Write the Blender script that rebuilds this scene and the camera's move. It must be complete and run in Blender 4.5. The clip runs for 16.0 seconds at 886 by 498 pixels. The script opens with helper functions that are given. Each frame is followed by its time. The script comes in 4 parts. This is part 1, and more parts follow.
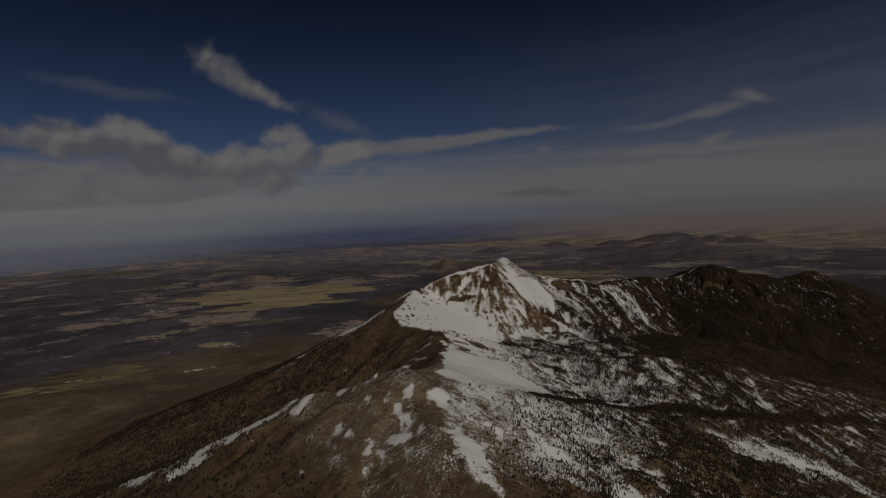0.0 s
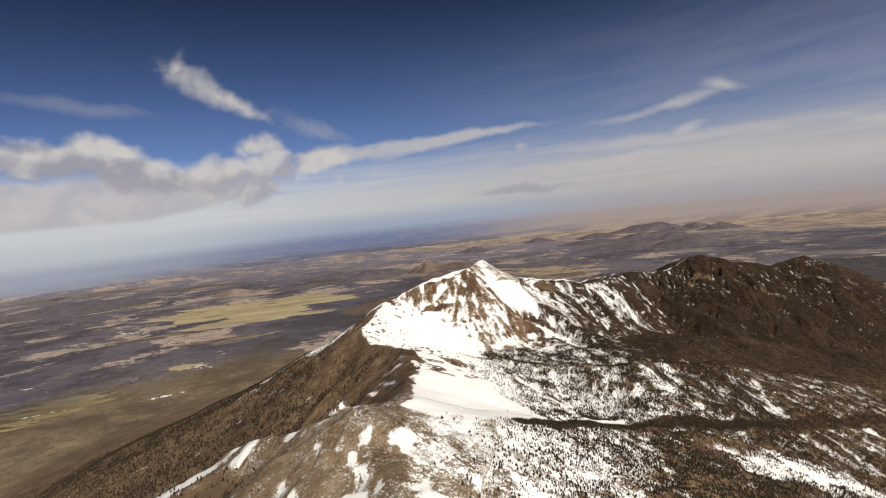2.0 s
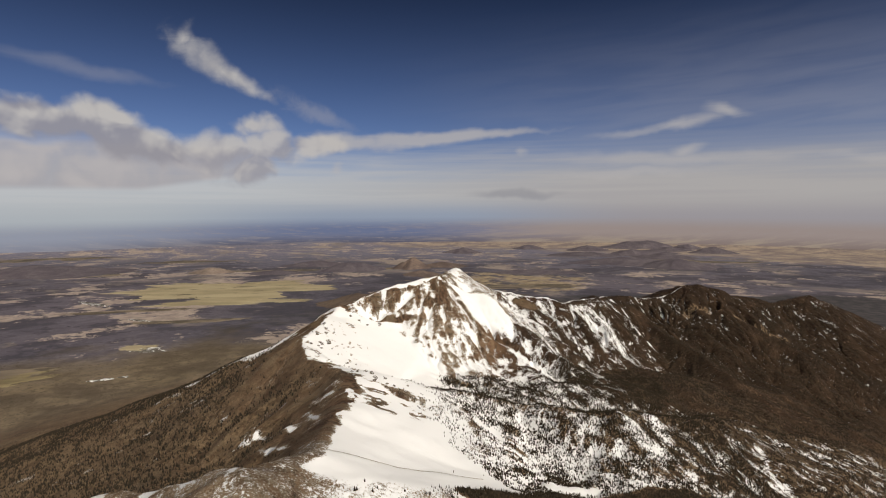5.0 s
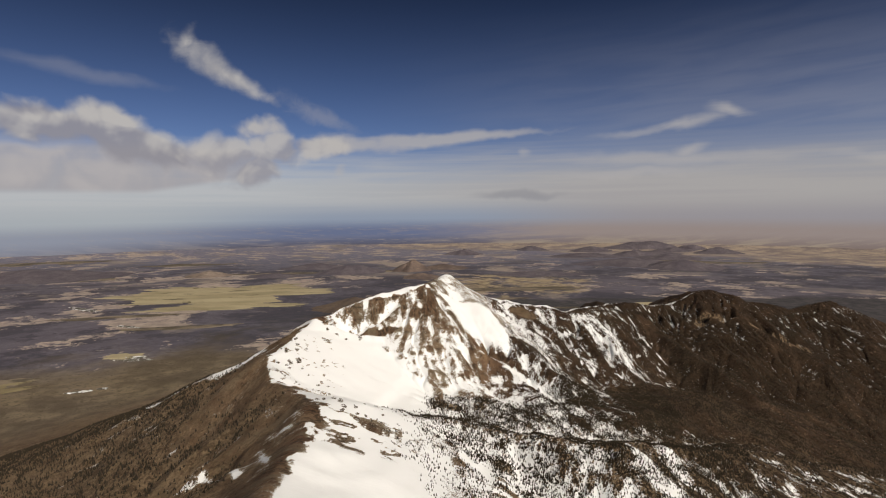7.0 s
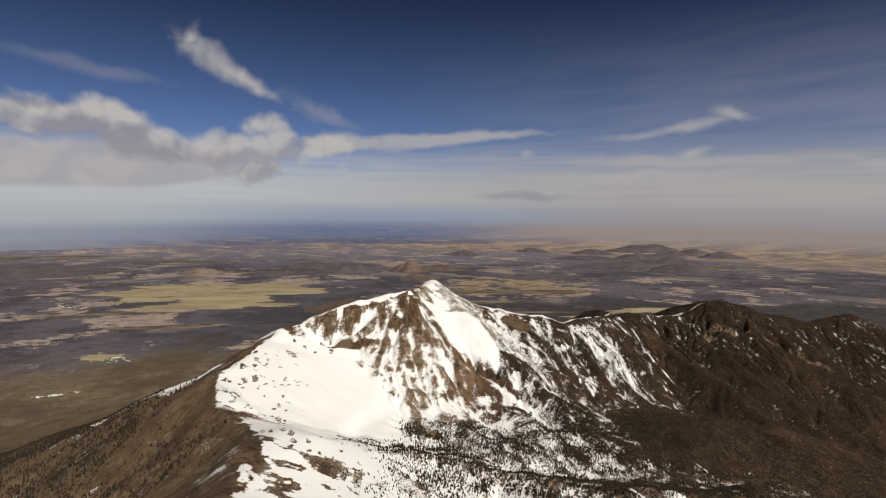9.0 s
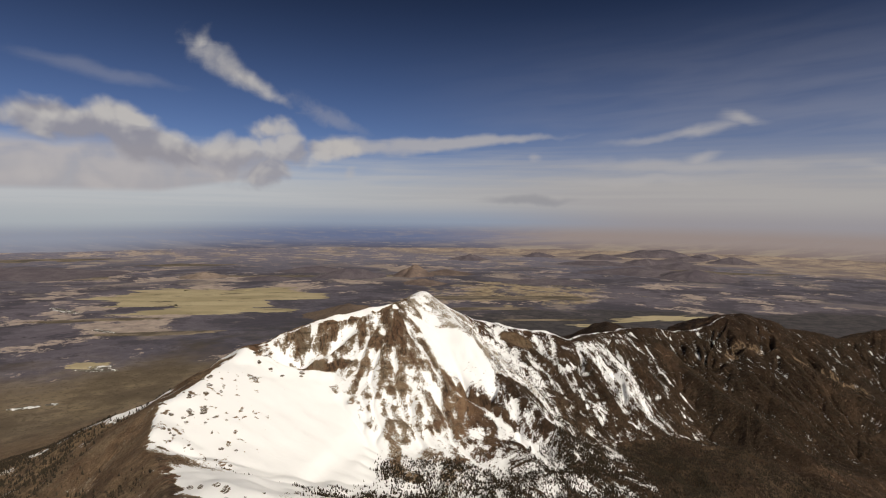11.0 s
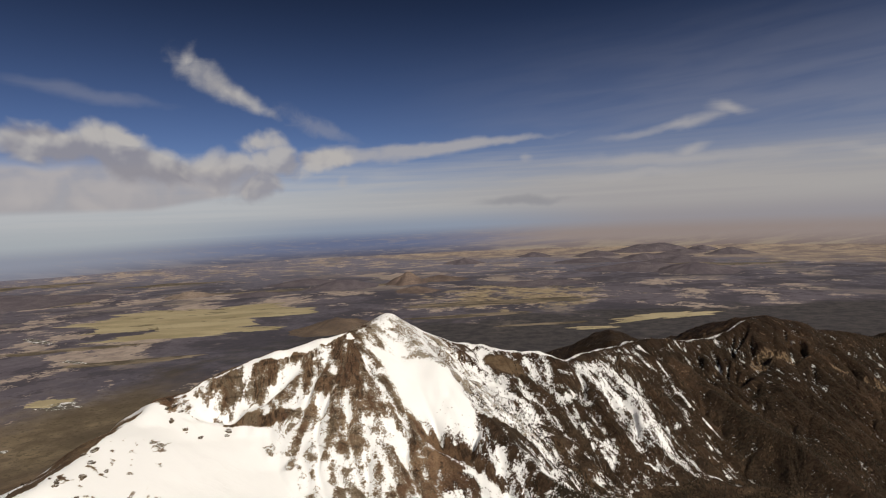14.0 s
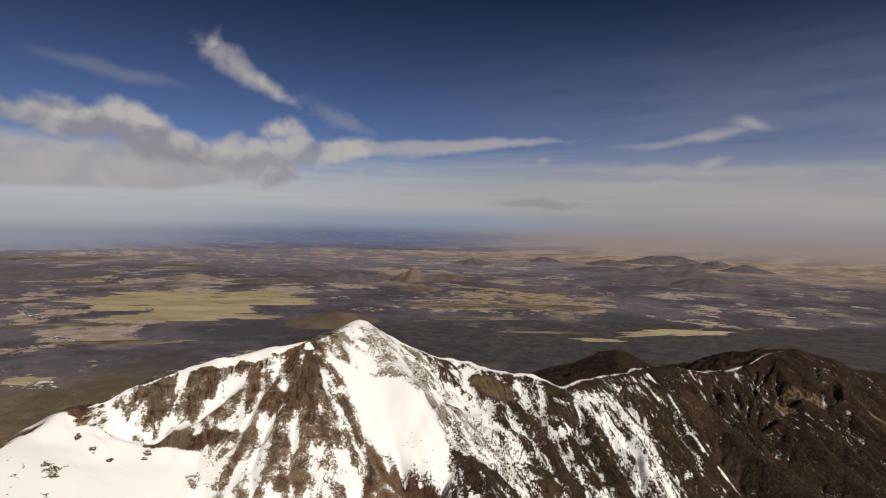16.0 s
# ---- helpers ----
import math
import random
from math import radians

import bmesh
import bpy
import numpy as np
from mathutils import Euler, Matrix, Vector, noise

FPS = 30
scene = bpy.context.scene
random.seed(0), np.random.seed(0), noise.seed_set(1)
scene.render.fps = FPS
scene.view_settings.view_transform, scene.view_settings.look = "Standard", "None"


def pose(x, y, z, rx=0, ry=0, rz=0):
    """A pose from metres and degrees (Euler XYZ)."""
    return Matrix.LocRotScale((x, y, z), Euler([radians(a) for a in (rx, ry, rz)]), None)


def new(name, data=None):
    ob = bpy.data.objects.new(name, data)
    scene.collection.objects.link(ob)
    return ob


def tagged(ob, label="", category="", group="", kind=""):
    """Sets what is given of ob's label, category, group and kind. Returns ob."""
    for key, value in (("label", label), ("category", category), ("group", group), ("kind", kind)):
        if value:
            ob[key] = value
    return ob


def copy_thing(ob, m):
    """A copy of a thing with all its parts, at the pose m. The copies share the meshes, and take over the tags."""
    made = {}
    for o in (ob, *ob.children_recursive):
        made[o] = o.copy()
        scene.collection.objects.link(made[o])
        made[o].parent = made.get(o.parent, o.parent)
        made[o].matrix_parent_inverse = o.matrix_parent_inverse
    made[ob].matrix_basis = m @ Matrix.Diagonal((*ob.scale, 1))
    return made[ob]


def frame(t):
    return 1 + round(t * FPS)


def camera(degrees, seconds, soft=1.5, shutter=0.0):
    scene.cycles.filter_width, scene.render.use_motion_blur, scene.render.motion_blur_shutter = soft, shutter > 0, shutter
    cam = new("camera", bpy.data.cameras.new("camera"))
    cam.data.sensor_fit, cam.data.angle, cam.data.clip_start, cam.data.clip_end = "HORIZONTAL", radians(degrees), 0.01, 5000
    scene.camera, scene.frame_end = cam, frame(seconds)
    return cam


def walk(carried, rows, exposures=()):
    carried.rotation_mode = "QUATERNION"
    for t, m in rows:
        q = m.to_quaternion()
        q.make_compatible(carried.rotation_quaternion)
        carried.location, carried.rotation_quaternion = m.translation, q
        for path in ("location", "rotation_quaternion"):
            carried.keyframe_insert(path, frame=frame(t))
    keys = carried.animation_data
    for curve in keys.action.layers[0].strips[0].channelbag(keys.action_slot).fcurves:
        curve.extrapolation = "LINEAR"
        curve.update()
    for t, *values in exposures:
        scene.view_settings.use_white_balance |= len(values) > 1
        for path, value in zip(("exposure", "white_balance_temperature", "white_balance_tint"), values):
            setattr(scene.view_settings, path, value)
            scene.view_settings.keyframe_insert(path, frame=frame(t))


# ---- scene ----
cam = camera(77.5, 16.0, soft=1.1)
METRES, EYE, TILT, LEAN, TURN = 320.0, 420.0, -4.3, 2.8, 0.0
ROWS = [
    (0.0, 0.0, 0.0, 0.0, -0.0, 0.0, -0.0),
    (0.5, 0.0081, 0.0306, 0.0029, -0.33, -0.06, -0.09),
    (1.0, 0.0155, 0.0609, 0.0043, -0.38, 0.03, 1.37),
    (1.5, 0.0231, 0.0912, 0.0067, -0.89, 0.16, 2.38),
    (2.0, 0.0309, 0.1209, 0.0095, -1.73, 0.1, 3.14),
    (2.5, 0.0394, 0.1506, 0.012, -2.47, 0.15, 2.67),
    (3.0, 0.048, 0.1805, 0.0144, -3.22, 0.29, 1.97),
    (3.5, 0.0574, 0.2103, 0.0176, -3.53, 0.18, 0.46),
    (6.0, 0.1043, 0.358, 0.0299, -2.41, -0.22, -2.81),
    (6.5, 0.1136, 0.387, 0.0317, -2.38, -0.08, -2.42),
    (7.0, 0.1229, 0.4171, 0.0344, -2.36, -0.05, -2.08),
    (7.5, 0.1323, 0.4473, 0.0372, -2.36, -0.13, -2.46),
    (8.0, 0.1414, 0.4765, 0.039, -2.54, -0.08, -2.91),
    (10.5, 0.1858, 0.6279, 0.0485, -1.62, 0.04, -3.11),
    (11.0, 0.1946, 0.6583, 0.051, -1.48, 0.31, -3.23),
    (11.5, 0.2028, 0.6869, 0.052, -1.24, 0.48, -2.57),
    (12.0, 0.2116, 0.7173, 0.0544, -0.89, 0.83, -1.06),
    (12.5, 0.2201, 0.7465, 0.0563, -0.79, 0.81, -0.47),
    (13.0, 0.2288, 0.7768, 0.0593, -1.16, 0.65, -0.14),
    (13.5, 0.2376, 0.8065, 0.0619, -1.56, 0.67, 0.09),
    (14.0, 0.2474, 0.8365, 0.0645, -1.83, 0.76, -0.16),
    (14.5, 0.2558, 0.8669, 0.0665, -2.36, 0.8, -1.64),
    (15.0, 0.2659, 0.8966, 0.0687, -2.26, 0.77, -2.72),
    (15.5, 0.2755, 0.9259, 0.0705, -1.18, 0.57, -4.09),
    (16.0, 0.2849, 0.9554, 0.0724, -0.74, 0.52, -4.02),
]
EXPOSURES = [(0.0, -2.12), (0.5, -1.22), (1.0, -0.5), (1.4, 0.08), (2.0, 0.2), (2.6, 0.1), (3.2, 0.03), (3.5, 0.02), (6.0, -0.1), (8.0, -0.13), (10.5, -0.08), (16.0, -0.2)]
walk(cam, [(t, pose(0, 0, EYE, TILT, LEAN, TURN) @ pose(METRES * x, METRES * y, METRES * z, 90 + pitch, roll, yaw)) for t, x, y, z, yaw, pitch, roll in ROWS], EXPOSURES)

# ---- sun and sky ----
SUN_AZ, SUN_EL = 140.0, 37.0  # clockwise from +y, and above the horizon
sun_data = bpy.data.lights.new("sun", "SUN")
sun_data.energy, sun_data.angle, sun_data.color = 5.0, radians(0.53), (1.0, 0.912, 0.775)
sun = new("sun", sun_data)
sun.matrix_world = pose(0, 0, 900, 90 - SUN_EL, 0, 180 - SUN_AZ) 


class Nodes:
    """Short hand for building a node tree."""

    def __init__(self, tree):
        self.tree = tree
        tree.nodes.clear()

    def add(self, kind, ins=(), **settings):
        n = self.tree.nodes.new(kind)
        for k, v in settings.items():
            setattr(n, k, v)
        for k, v in dict(ins).items():
            if isinstance(v, bpy.types.NodeSocket):
                self.tree.links.new(v, n.inputs[k])
            elif v is not None:
                n.inputs[k].default_value = v
        return n

    def math(self, op, a, b=None, c=None, clamp=False):
        return self.add("ShaderNodeMath", {0: a, 1: b, 2: c}, operation=op, use_clamp=clamp).outputs[0]

    def ramp(self, v, lo, hi, a=0.0, b=1.0):
        return self.add("ShaderNodeMapRange", {0: v, 1: lo, 2: hi, 3: a, 4: b}, interpolation_type="SMOOTHSTEP").outputs[0]

    def noise(self, vec, scale, detail=4.0, rough=0.55, distort=0.0):
        return self.add("ShaderNodeTexNoise", {"Vector": vec, "Scale": scale, "Detail": detail, "Roughness": rough, "Distortion": distort}).outputs["Fac"]

    def mix(self, f, a, b):
        n = self.add("ShaderNodeMix", {0: f}, data_type="RGBA")
        for i, v in ((6, a), (7, b)):
            if isinstance(v, bpy.types.NodeSocket):
                self.tree.links.new(v, n.inputs[i])
            else:
                n.inputs[i].default_value = (*v, 1)
        return n.outputs[2]

    def xyz(self, x, y, z):
        return self.add("ShaderNodeCombineXYZ", {0: x, 1: y, 2: z}).outputs[0]


def make_sky():
    world = bpy.data.worlds.new("world")
    scene.world = world
    world.use_nodes = True
    n = Nodes(world.node_tree)
    way = n.add("ShaderNodeTexCoord").outputs["Generated"]
    sky = n.add("ShaderNodeTexSky", sky_type="NISHITA", sun_disc=False, sun_elevation=radians(SUN_EL), sun_rotation=radians(SUN_AZ),
                altitude=4000.0, air_density=1.0, dust_density=0.6, ozone_density=2.5).outputs[0]
    s = n.add("ShaderNodeSeparateXYZ", {0: way})
    az = n.math("MULTIPLY", n.math("ARCTAN2", s.outputs[0], s.outputs[1]), 57.2958)
    el = n.math("MULTIPLY", n.math("ARCSINE", s.outputs[2]), 57.2958)
    flat = n.xyz(az, el, 0.0)
    # ragged edges: the clouds' coordinates are stirred by noise
    w1 = n.math("MULTIPLY", n.math("SUBTRACT", n.noise(flat, 0.20, 3, 0.5), 0.5), 2.2)
    w2 = n.math("MULTIPLY", n.math("SUBTRACT", n.noise(n.xyz(az, el, 7.0), 0.26, 3, 0.5), 0.5), 1.7)
    caz, cel = n.math("ADD", n.math("SUBTRACT", az, 0.9), w1), n.math("ADD", n.math("ADD", el, 0.5), w2)
    puff = n.noise(flat, 0.30, 3, 0.45, 0.3)
    over = n.noise(n.xyz(n.math("SUBTRACT", az, 0.5), n.math("ADD", el, 0.9), 0.0), 0.30, 3, 0.45, 0.3)
    lean = n.math("ADD", el, n.math("MULTIPLY", az, -0.06))
    fibre = n.noise(n.xyz(n.math("MULTIPLY", az, 0.10), n.math("MULTIPLY", lean, 0.75), 0.0), 0.9, 4, 0.5, 0.4)
    fluff = n.math("SUBTRACT", puff, 0.5)
    fray = n.math("ADD", fluff, n.math("MULTIPLY", n.math("SUBTRACT", n.noise(n.xyz(az, el, 3.0), 0.75, 5, 0.6, 0.6), 0.5), 0.9))
    thread = n.math("SUBTRACT", n.noise(n.xyz(n.math("MULTIPLY", az, 0.22), lean, 5.0), 0.7, 5, 0.6, 0.5), 0.5)

    def most(*fs):
        out = fs[0]
        for f in fs[1:]:
            out = n.math("MAXIMUM", out, f)
        return out

    def times(*fs):
        out = fs[0]
        for f in fs[1:]:
            out = n.math("MULTIPLY", out, f)
        return out

    def wisp(a, e, half, wide0, wide1, turn):
        """A long cloud round azimuth a and elevation e, wide0 at its start and wide1 at its end: 1 in its middle, 0 outside."""
        c, si = math.cos(radians(turn)), math.sin(radians(turn))
        da, de = n.math("SUBTRACT", caz, a), n.math("SUBTRACT", cel, e)
        u = n.math("ADD", n.math("MULTIPLY", da, c / half), n.math("MULTIPLY", de, si / half))
        v = n.math("ADD", n.math("MULTIPLY", da, -si), n.math("MULTIPLY", de, c))
        wide = n.math("MAXIMUM", n.math("ADD", n.math("MULTIPLY", u, (wide1 - wide0) / 2), (wide0 + wide1) / 2), 0.1)
        v = n.math("DIVIDE", v, wide)
        q = n.math("ADD", n.math("MULTIPLY", u, u), n.math("MULTIPLY", v, v))
        return n.math("SUBTRACT", 1.0, n.math("SQRT", q))

    def show(density, noise_part, lo, hi, most_cover):
        return n.ramp(n.math("ADD", density, noise_part), lo, hi, 0.0, most_cover)

    # billows with bright heads over a flat grey shelf, the comet-shaped plume, long streaks and faint threads
    upper_heap = most(wisp(-34, 7.9, 6.5, 1.5, 2.0, -6), wisp(-29.6, 7.9, 3.8, 2.5, 2.2, -6), wisp(-27.4, 6.3, 5.4, 2.7, 1.9, -20), wisp(-41, 8.1, 6, 1.4, 1.4, 0))
    lower_heap = most(wisp(-20.2, 5.6, 4.4, 2.4, 2.5, 0), wisp(-15.4, 6.2, 3.2, 2.5, 2.3, -8), n.math("SUBTRACT", wisp(-17.0, 8.0, 3.8, 1.6, 1.5, 6), 0.12), wisp(-17.2, 4.1, 3.2, 1.8, 1.6, 24), wisp(-11.5, 6.4, 4.5, 1.3, 1.0, 3))
    fluffy = n.math("ADD", n.math("MULTIPLY", fluff, 0.8), n.math("MULTIPLY", fray, 0.3))
    upper_heap = show(upper_heap, fluffy, -0.05, 0.5, 0.92)
    lower_heap = show(lower_heap, n.math("MULTIPLY", fluffy, 1.3), -0.02, 0.62, 0.86)
    under = n.math("ADD", el, n.math("MULTIPLY", n.math("MAXIMUM", n.math("ADD", az, 26.0), 0.0), -0.16))
    bank = times(n.ramp(under, 1.2, 1.9), n.ramp(n.math("ADD", el, n.math("MULTIPLY", fluff, 1.6)), 6.4, 4.9), n.ramp(n.math("ADD", az, n.math("MULTIPLY", fluff, 5.0)), -13.5, -20.5))
    bank = n.math("MULTIPLY", bank, n.ramp(puff, 0.2, 0.6, 0.62, 0.9))
    comet = show(most(wisp(-19.5, 13.0, 6.6, 2.2, 0.6, -31), n.math("SUBTRACT", wisp(-22.9, 15.6, 3.4, 2.0, 0.8, 52), 0.38)), n.math("ADD", n.math("MULTIPLY", fray, 0.6), n.math("MULTIPLY", thread, 0.5)), -0.05, 1.0, 0.92)
    tail = show(wisp(-10.8, 9.4, 5.0, 1.3, 0.7, -22), n.math("MULTIPLY", fray, 1.1), -0.1, 0.9, 0.34)
    streak = show(most(wisp(0.5, 7.15, 14.5, 1.3, 0.4, 3.6), wisp(-8, 6.7, 6.5, 1.3, 0.9, 2)), n.math("MULTIPLY", thread, 0.9), -0.15, 0.75, 0.74)
    right = show(most(wisp(25.0, 8.0, 4.4, 0.5, 0.9, 8), wisp(28.4, 8.8, 2.0, 0.9, 0.6, -10), wisp(25.3, 5.7, 2.0, 0.9, 0.7, 14)), n.math("MULTIPLY", thread, 1.1), -0.2, 1.0, 0.66)
    faint = show(most(wisp(24, 4.9, 13, 0.9, 0.6, -1.5), wisp(20.5, 7.4, 4.5, 0.5, 0.5, 7), wisp(40, 4.3, 6, 0.6, 0.6, -2), wisp(20, 3.6, 9, 0.5, 0.6, 1), wisp(-9.0, 4.3, 0.7, 0.9, 0.6, 80), wisp(9.6, 5.7, 0.8, 0.5, 0.4, 0)), n.math("MULTIPLY", thread, 1.0), -0.2, 0.9, 0.42)
    upper = show(wisp(-31, 12.2, 7, 1.0, 0.6, -7), n.math("MULTIPLY", thread, 0.9), -0.1, 0.9, 0.24)
    veil = times(n.ramp(az, -10, 34, 0.0, 0.38), n.ramp(el, 20, 4), n.ramp(fibre, 0.25, 0.7, 0.5, 1.0))
    shade = n.ramp(n.math("SUBTRACT", puff, over), -0.13, 0.13)
    crown = n.math("SUBTRACT", el, n.math("SUBTRACT", 8.3, n.math("MULTIPLY", n.math("MAXIMUM", n.math("ADD", caz, 32.0), 0.0), 0.30)))
    crown = n.math("MAXIMUM", n.math("MINIMUM", crown, 2.0), -2.0)
    light_up = n.ramp(n.math("ADD", n.math("SUBTRACT", puff, over), n.math("MULTIPLY", crown, 0.11)), -0.17, 0.12)
    light_low = n.ramp(n.math("ADD", n.math("SUBTRACT", puff, over), n.math("MULTIPLY", n.math("SUBTRACT", cel, 5.8), 0.06)), -0.14, 0.13)
    heap_white = n.mix(light_up, (0.30, 0.29, 0.325), (0.545, 0.515, 0.485))
    low_white = n.mix(light_low, (0.325, 0.315, 0.35), (0.53, 0.50, 0.475))
    white = n.mix(shade, (0.40, 0.385, 0.39), (0.52, 0.495, 0.475))
    blue = n.add("ShaderNodeVectorMath", {0: sky, 3: n.ramp(el, 4.0, 26.0, SKY * 0.93, SKY * 0.24)}, operation="SCALE").outputs[0]
    blue = n.add("ShaderNodeVectorMath", {0: blue, 1: (0.90, 0.91, 1.14)}, operation="MULTIPLY").outputs[0]
    # pale air towards the horizon, warmer on the desert's side, with thin layers in it
    side = n.ramp(az, -24, 22)
    pale = n.mix(side, (0.52, 0.525, 0.53), (0.43, 0.405, 0.39))
    sheets = n.noise(n.xyz(n.math("MULTIPLY", az, 0.05), n.math("MULTIPLY", el, 1.5), 2.0), 0.8, 4, 0.55, 0.3)
    layers = n.math("ADD", n.math("MULTIPLY", n.math("SUBTRACT", fibre, 0.5), 3.0), n.math("MULTIPLY", n.math("SUBTRACT", sheets, 0.5), 4.0))
    haze = n.ramp(n.math("ADD", el, layers), 7.0, 1.6, 0.0, 0.9)
    mixed = n.mix(most(veil, upper, tail), blue, (0.38, 0.37, 0.40))
    mixed = n.mix(haze, mixed, pale)
    mixed = n.mix(times(n.ramp(el, 3.6, 1.0), n.ramp(sheets, 0.42, 0.62, 0.0, 0.5)), mixed, n.mix(side, (0.43, 0.462, 0.495), (0.37, 0.35, 0.36)))
    mixed = n.mix(bank, mixed, n.mix(n.ramp(n.math("ADD", puff, n.math("MULTIPLY", n.math("SUBTRACT", el, 3.5), 0.04)), 0.3, 0.65), (0.365, 0.35, 0.375), (0.47, 0.44, 0.44)))
    mixed = n.mix(most(faint, right, streak), mixed, (0.475, 0.45, 0.44))
    mixed = n.mix(lower_heap, mixed, low_white)
    mixed = n.mix(upper_heap, mixed, heap_white)
    mixed = n.mix(comet, mixed, white)
    lens = show(wisp(9.2, 1.5, 4.0, 0.45, 0.4, 1), n.math("MULTIPLY", thread, 0.4), -0.5, 0.6, 0.5)
    mixed = n.mix(lens, mixed, (0.25, 0.25, 0.28))
    low = n.mix(n.ramp(az, -30, -8), (0.41, 0.44, 0.47), (0.285, 0.33, 0.415))
    mixed = n.mix(n.ramp(el, 1.2, -1.35), mixed, n.mix(n.ramp(az, 2, 24), low, (0.325, 0.305, 0.325)))
    back = n.add("ShaderNodeBackground", {"Color": mixed, "Strength": 1.0}).outputs[0]
    n.add("ShaderNodeOutputWorld", {"Surface": back})


SKY = 0.05
make_sky()

# ---- materials ----


def material(name):
    m = bpy.data.materials.new(name)
    m.use_nodes = True
    return m, Nodes(m.node_tree)


def finish(n, colour, rough, bump=None, strength=0.5, distance=1.0, spec=0.2):
    ins = {"Base Color": colour if isinstance(colour, bpy.types.NodeSocket) else (*colour, 1), "Roughness": rough, "Specular IOR Level": spec}
    if bump is not None:
        ins["Normal"] = n.add("ShaderNodeBump", {"Strength": strength, "Distance": distance, "Height": bump}).outputs[0]
    n.add("ShaderNodeOutputMaterial", {0: n.add("ShaderNodeBsdfPrincipled", ins).outputs[0]})


def land_material():
    """Rock, scree, snow, wood floor and grass of the mountain; woods, parks and desert of the plain."""
    m, n = material("land")
    where = n.add("ShaderNodeNewGeometry").outputs["Position"]
    cover = n.add("ShaderNodeAttribute", attribute_name="cover")
    mask, cliff_m = n.add("ShaderNodeSeparateColor", {0: cover.outputs["Color"]}), cover.outputs["Alpha"]
    snow_m, wood_m, grass_m = mask.outputs[0], mask.outputs[1], mask.outputs[2]
    on_m = n.add("ShaderNodeAttribute", attribute_name="high").outputs["Fac"]
    flow = n.add("ShaderNodeAttribute", attribute_name="flow").outputs["Vector"]
    fl = n.add("ShaderNodeSeparateXYZ", {0: flow})
    s = n.add("ShaderNodeSeparateXYZ", {0: where})
    fine, mid = n.noise(where, 1.1, 6, 0.65), n.noise(where, 0.12, 5, 0.6)
    grit = n.noise(where, 2.3, 3, 0.6)
    # threads that run down the slope from its crest
    wander = n.math("MULTIPLY", n.math("SUBTRACT", mid, 0.5), 4.0)
    threads = n.noise(n.xyz(n.math("ADD", fl.outputs[0], wander), n.math("MULTIPLY", fl.outputs[1], 0.11), 0.0), 0.75, 6, 0.70)
    dash = n.noise(n.xyz(n.math("ADD", fl.outputs[0], wander), n.math("MULTIPLY", fl.outputs[1], 0.38), 7.0), 0.8, 4, 0.6)
    ribs = n.noise(n.xyz(n.math("ADD", fl.outputs[0], wander), n.math("MULTIPLY", fl.outputs[1], 0.10), 3.0), 0.16, 4, 0.6)
    ledge = n.noise(n.xyz(n.math("MULTIPLY", s.outputs[0], 0.09), n.math("MULTIPLY", s.outputs[1], 0.09), n.math("ADD", s.outputs[2], n.math("MULTIPLY", mid, 5.0))), 0.42, 5, 0.65)
    speck = n.noise(where, 0.62, 3, 0.6)
    # mountain
    rock = n.mix(n.ramp(mid, 0.35, 0.65), (0.148, 0.084, 0.048), (0.288, 0.183, 0.110))
    rock = n.mix(n.math("MULTIPLY", n.ramp(n.noise(where, 0.045, 4), 0.45, 0.60), 0.8), rock, (0.150, 0.082, 0.050))
    # dark gaps and pale ribs: shadow and sun put into the rock's colour
    rock = n.mix(n.ramp(dash, 0.50, 0.60, 0.0, 0.75), rock, (0.040, 0.027, 0.018))
    rock = n.mix(n.ramp(ribs, 0.48, 0.36, 0.0, 0.7), rock, (0.24, 0.185, 0.125))
    rock = n.mix(n.ramp(ledge, 0.54, 0.66, 0.0, 0.5), rock, (0.026, 0.019, 0.014))
    rock = n.mix(n.ramp(fine, 0.52, 0.7, 0.0, 0.65), rock, (0.024, 0.018, 0.013))
    rock = n.mix(n.ramp(grit, 0.42, 0.28, 0.0, 0.6), rock, (0.22, 0.175, 0.125))
    rock = n.mix(n.math("MULTIPLY", n.math("MAXIMUM", cliff_m, 0.0), n.ramp(n.noise(n.add("ShaderNodeMapping", {0: where, 3: (1, 1, 0.25)}).outputs[0], 0.5, 4, 0.6), 0.4, 0.55, 0.2, 0.85)), rock, (0.20, 0.14, 0.088))
    wood = n.mix(n.ramp(n.math('ADD', n.math('MULTIPLY', speck, 0.5), n.math('MULTIPLY', dash, 0.5)), 0.46, 0.54), (0.030, 0.020, 0.012), (0.37, 0.262, 0.158))
    wood = n.mix(n.ramp(fine, 0.5, 0.7, 0.0, 0.5), wood, (0.03, 0.024, 0.016))
    grass = n.mix(n.ramp(mid, 0.3, 0.7), (0.165, 0.109, 0.064), (0.305, 0.212, 0.128))
    grass = n.mix(n.ramp(fine, 0.5, 0.68, 0.0, 0.55), grass, (0.07, 0.052, 0.034))
    # dark rock taken down to near-black: shading is put into its colour
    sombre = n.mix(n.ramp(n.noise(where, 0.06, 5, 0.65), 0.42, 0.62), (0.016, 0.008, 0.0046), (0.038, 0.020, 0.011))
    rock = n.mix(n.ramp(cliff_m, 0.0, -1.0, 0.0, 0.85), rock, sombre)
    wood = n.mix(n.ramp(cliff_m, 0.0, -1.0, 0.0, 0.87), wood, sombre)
    rock = n.mix(n.math("MULTIPLY", n.ramp(cliff_m, 0.0, -1.0), n.ramp(dash, 0.40, 0.33, 0.0, 0.65)), rock, (0.24, 0.165, 0.105))
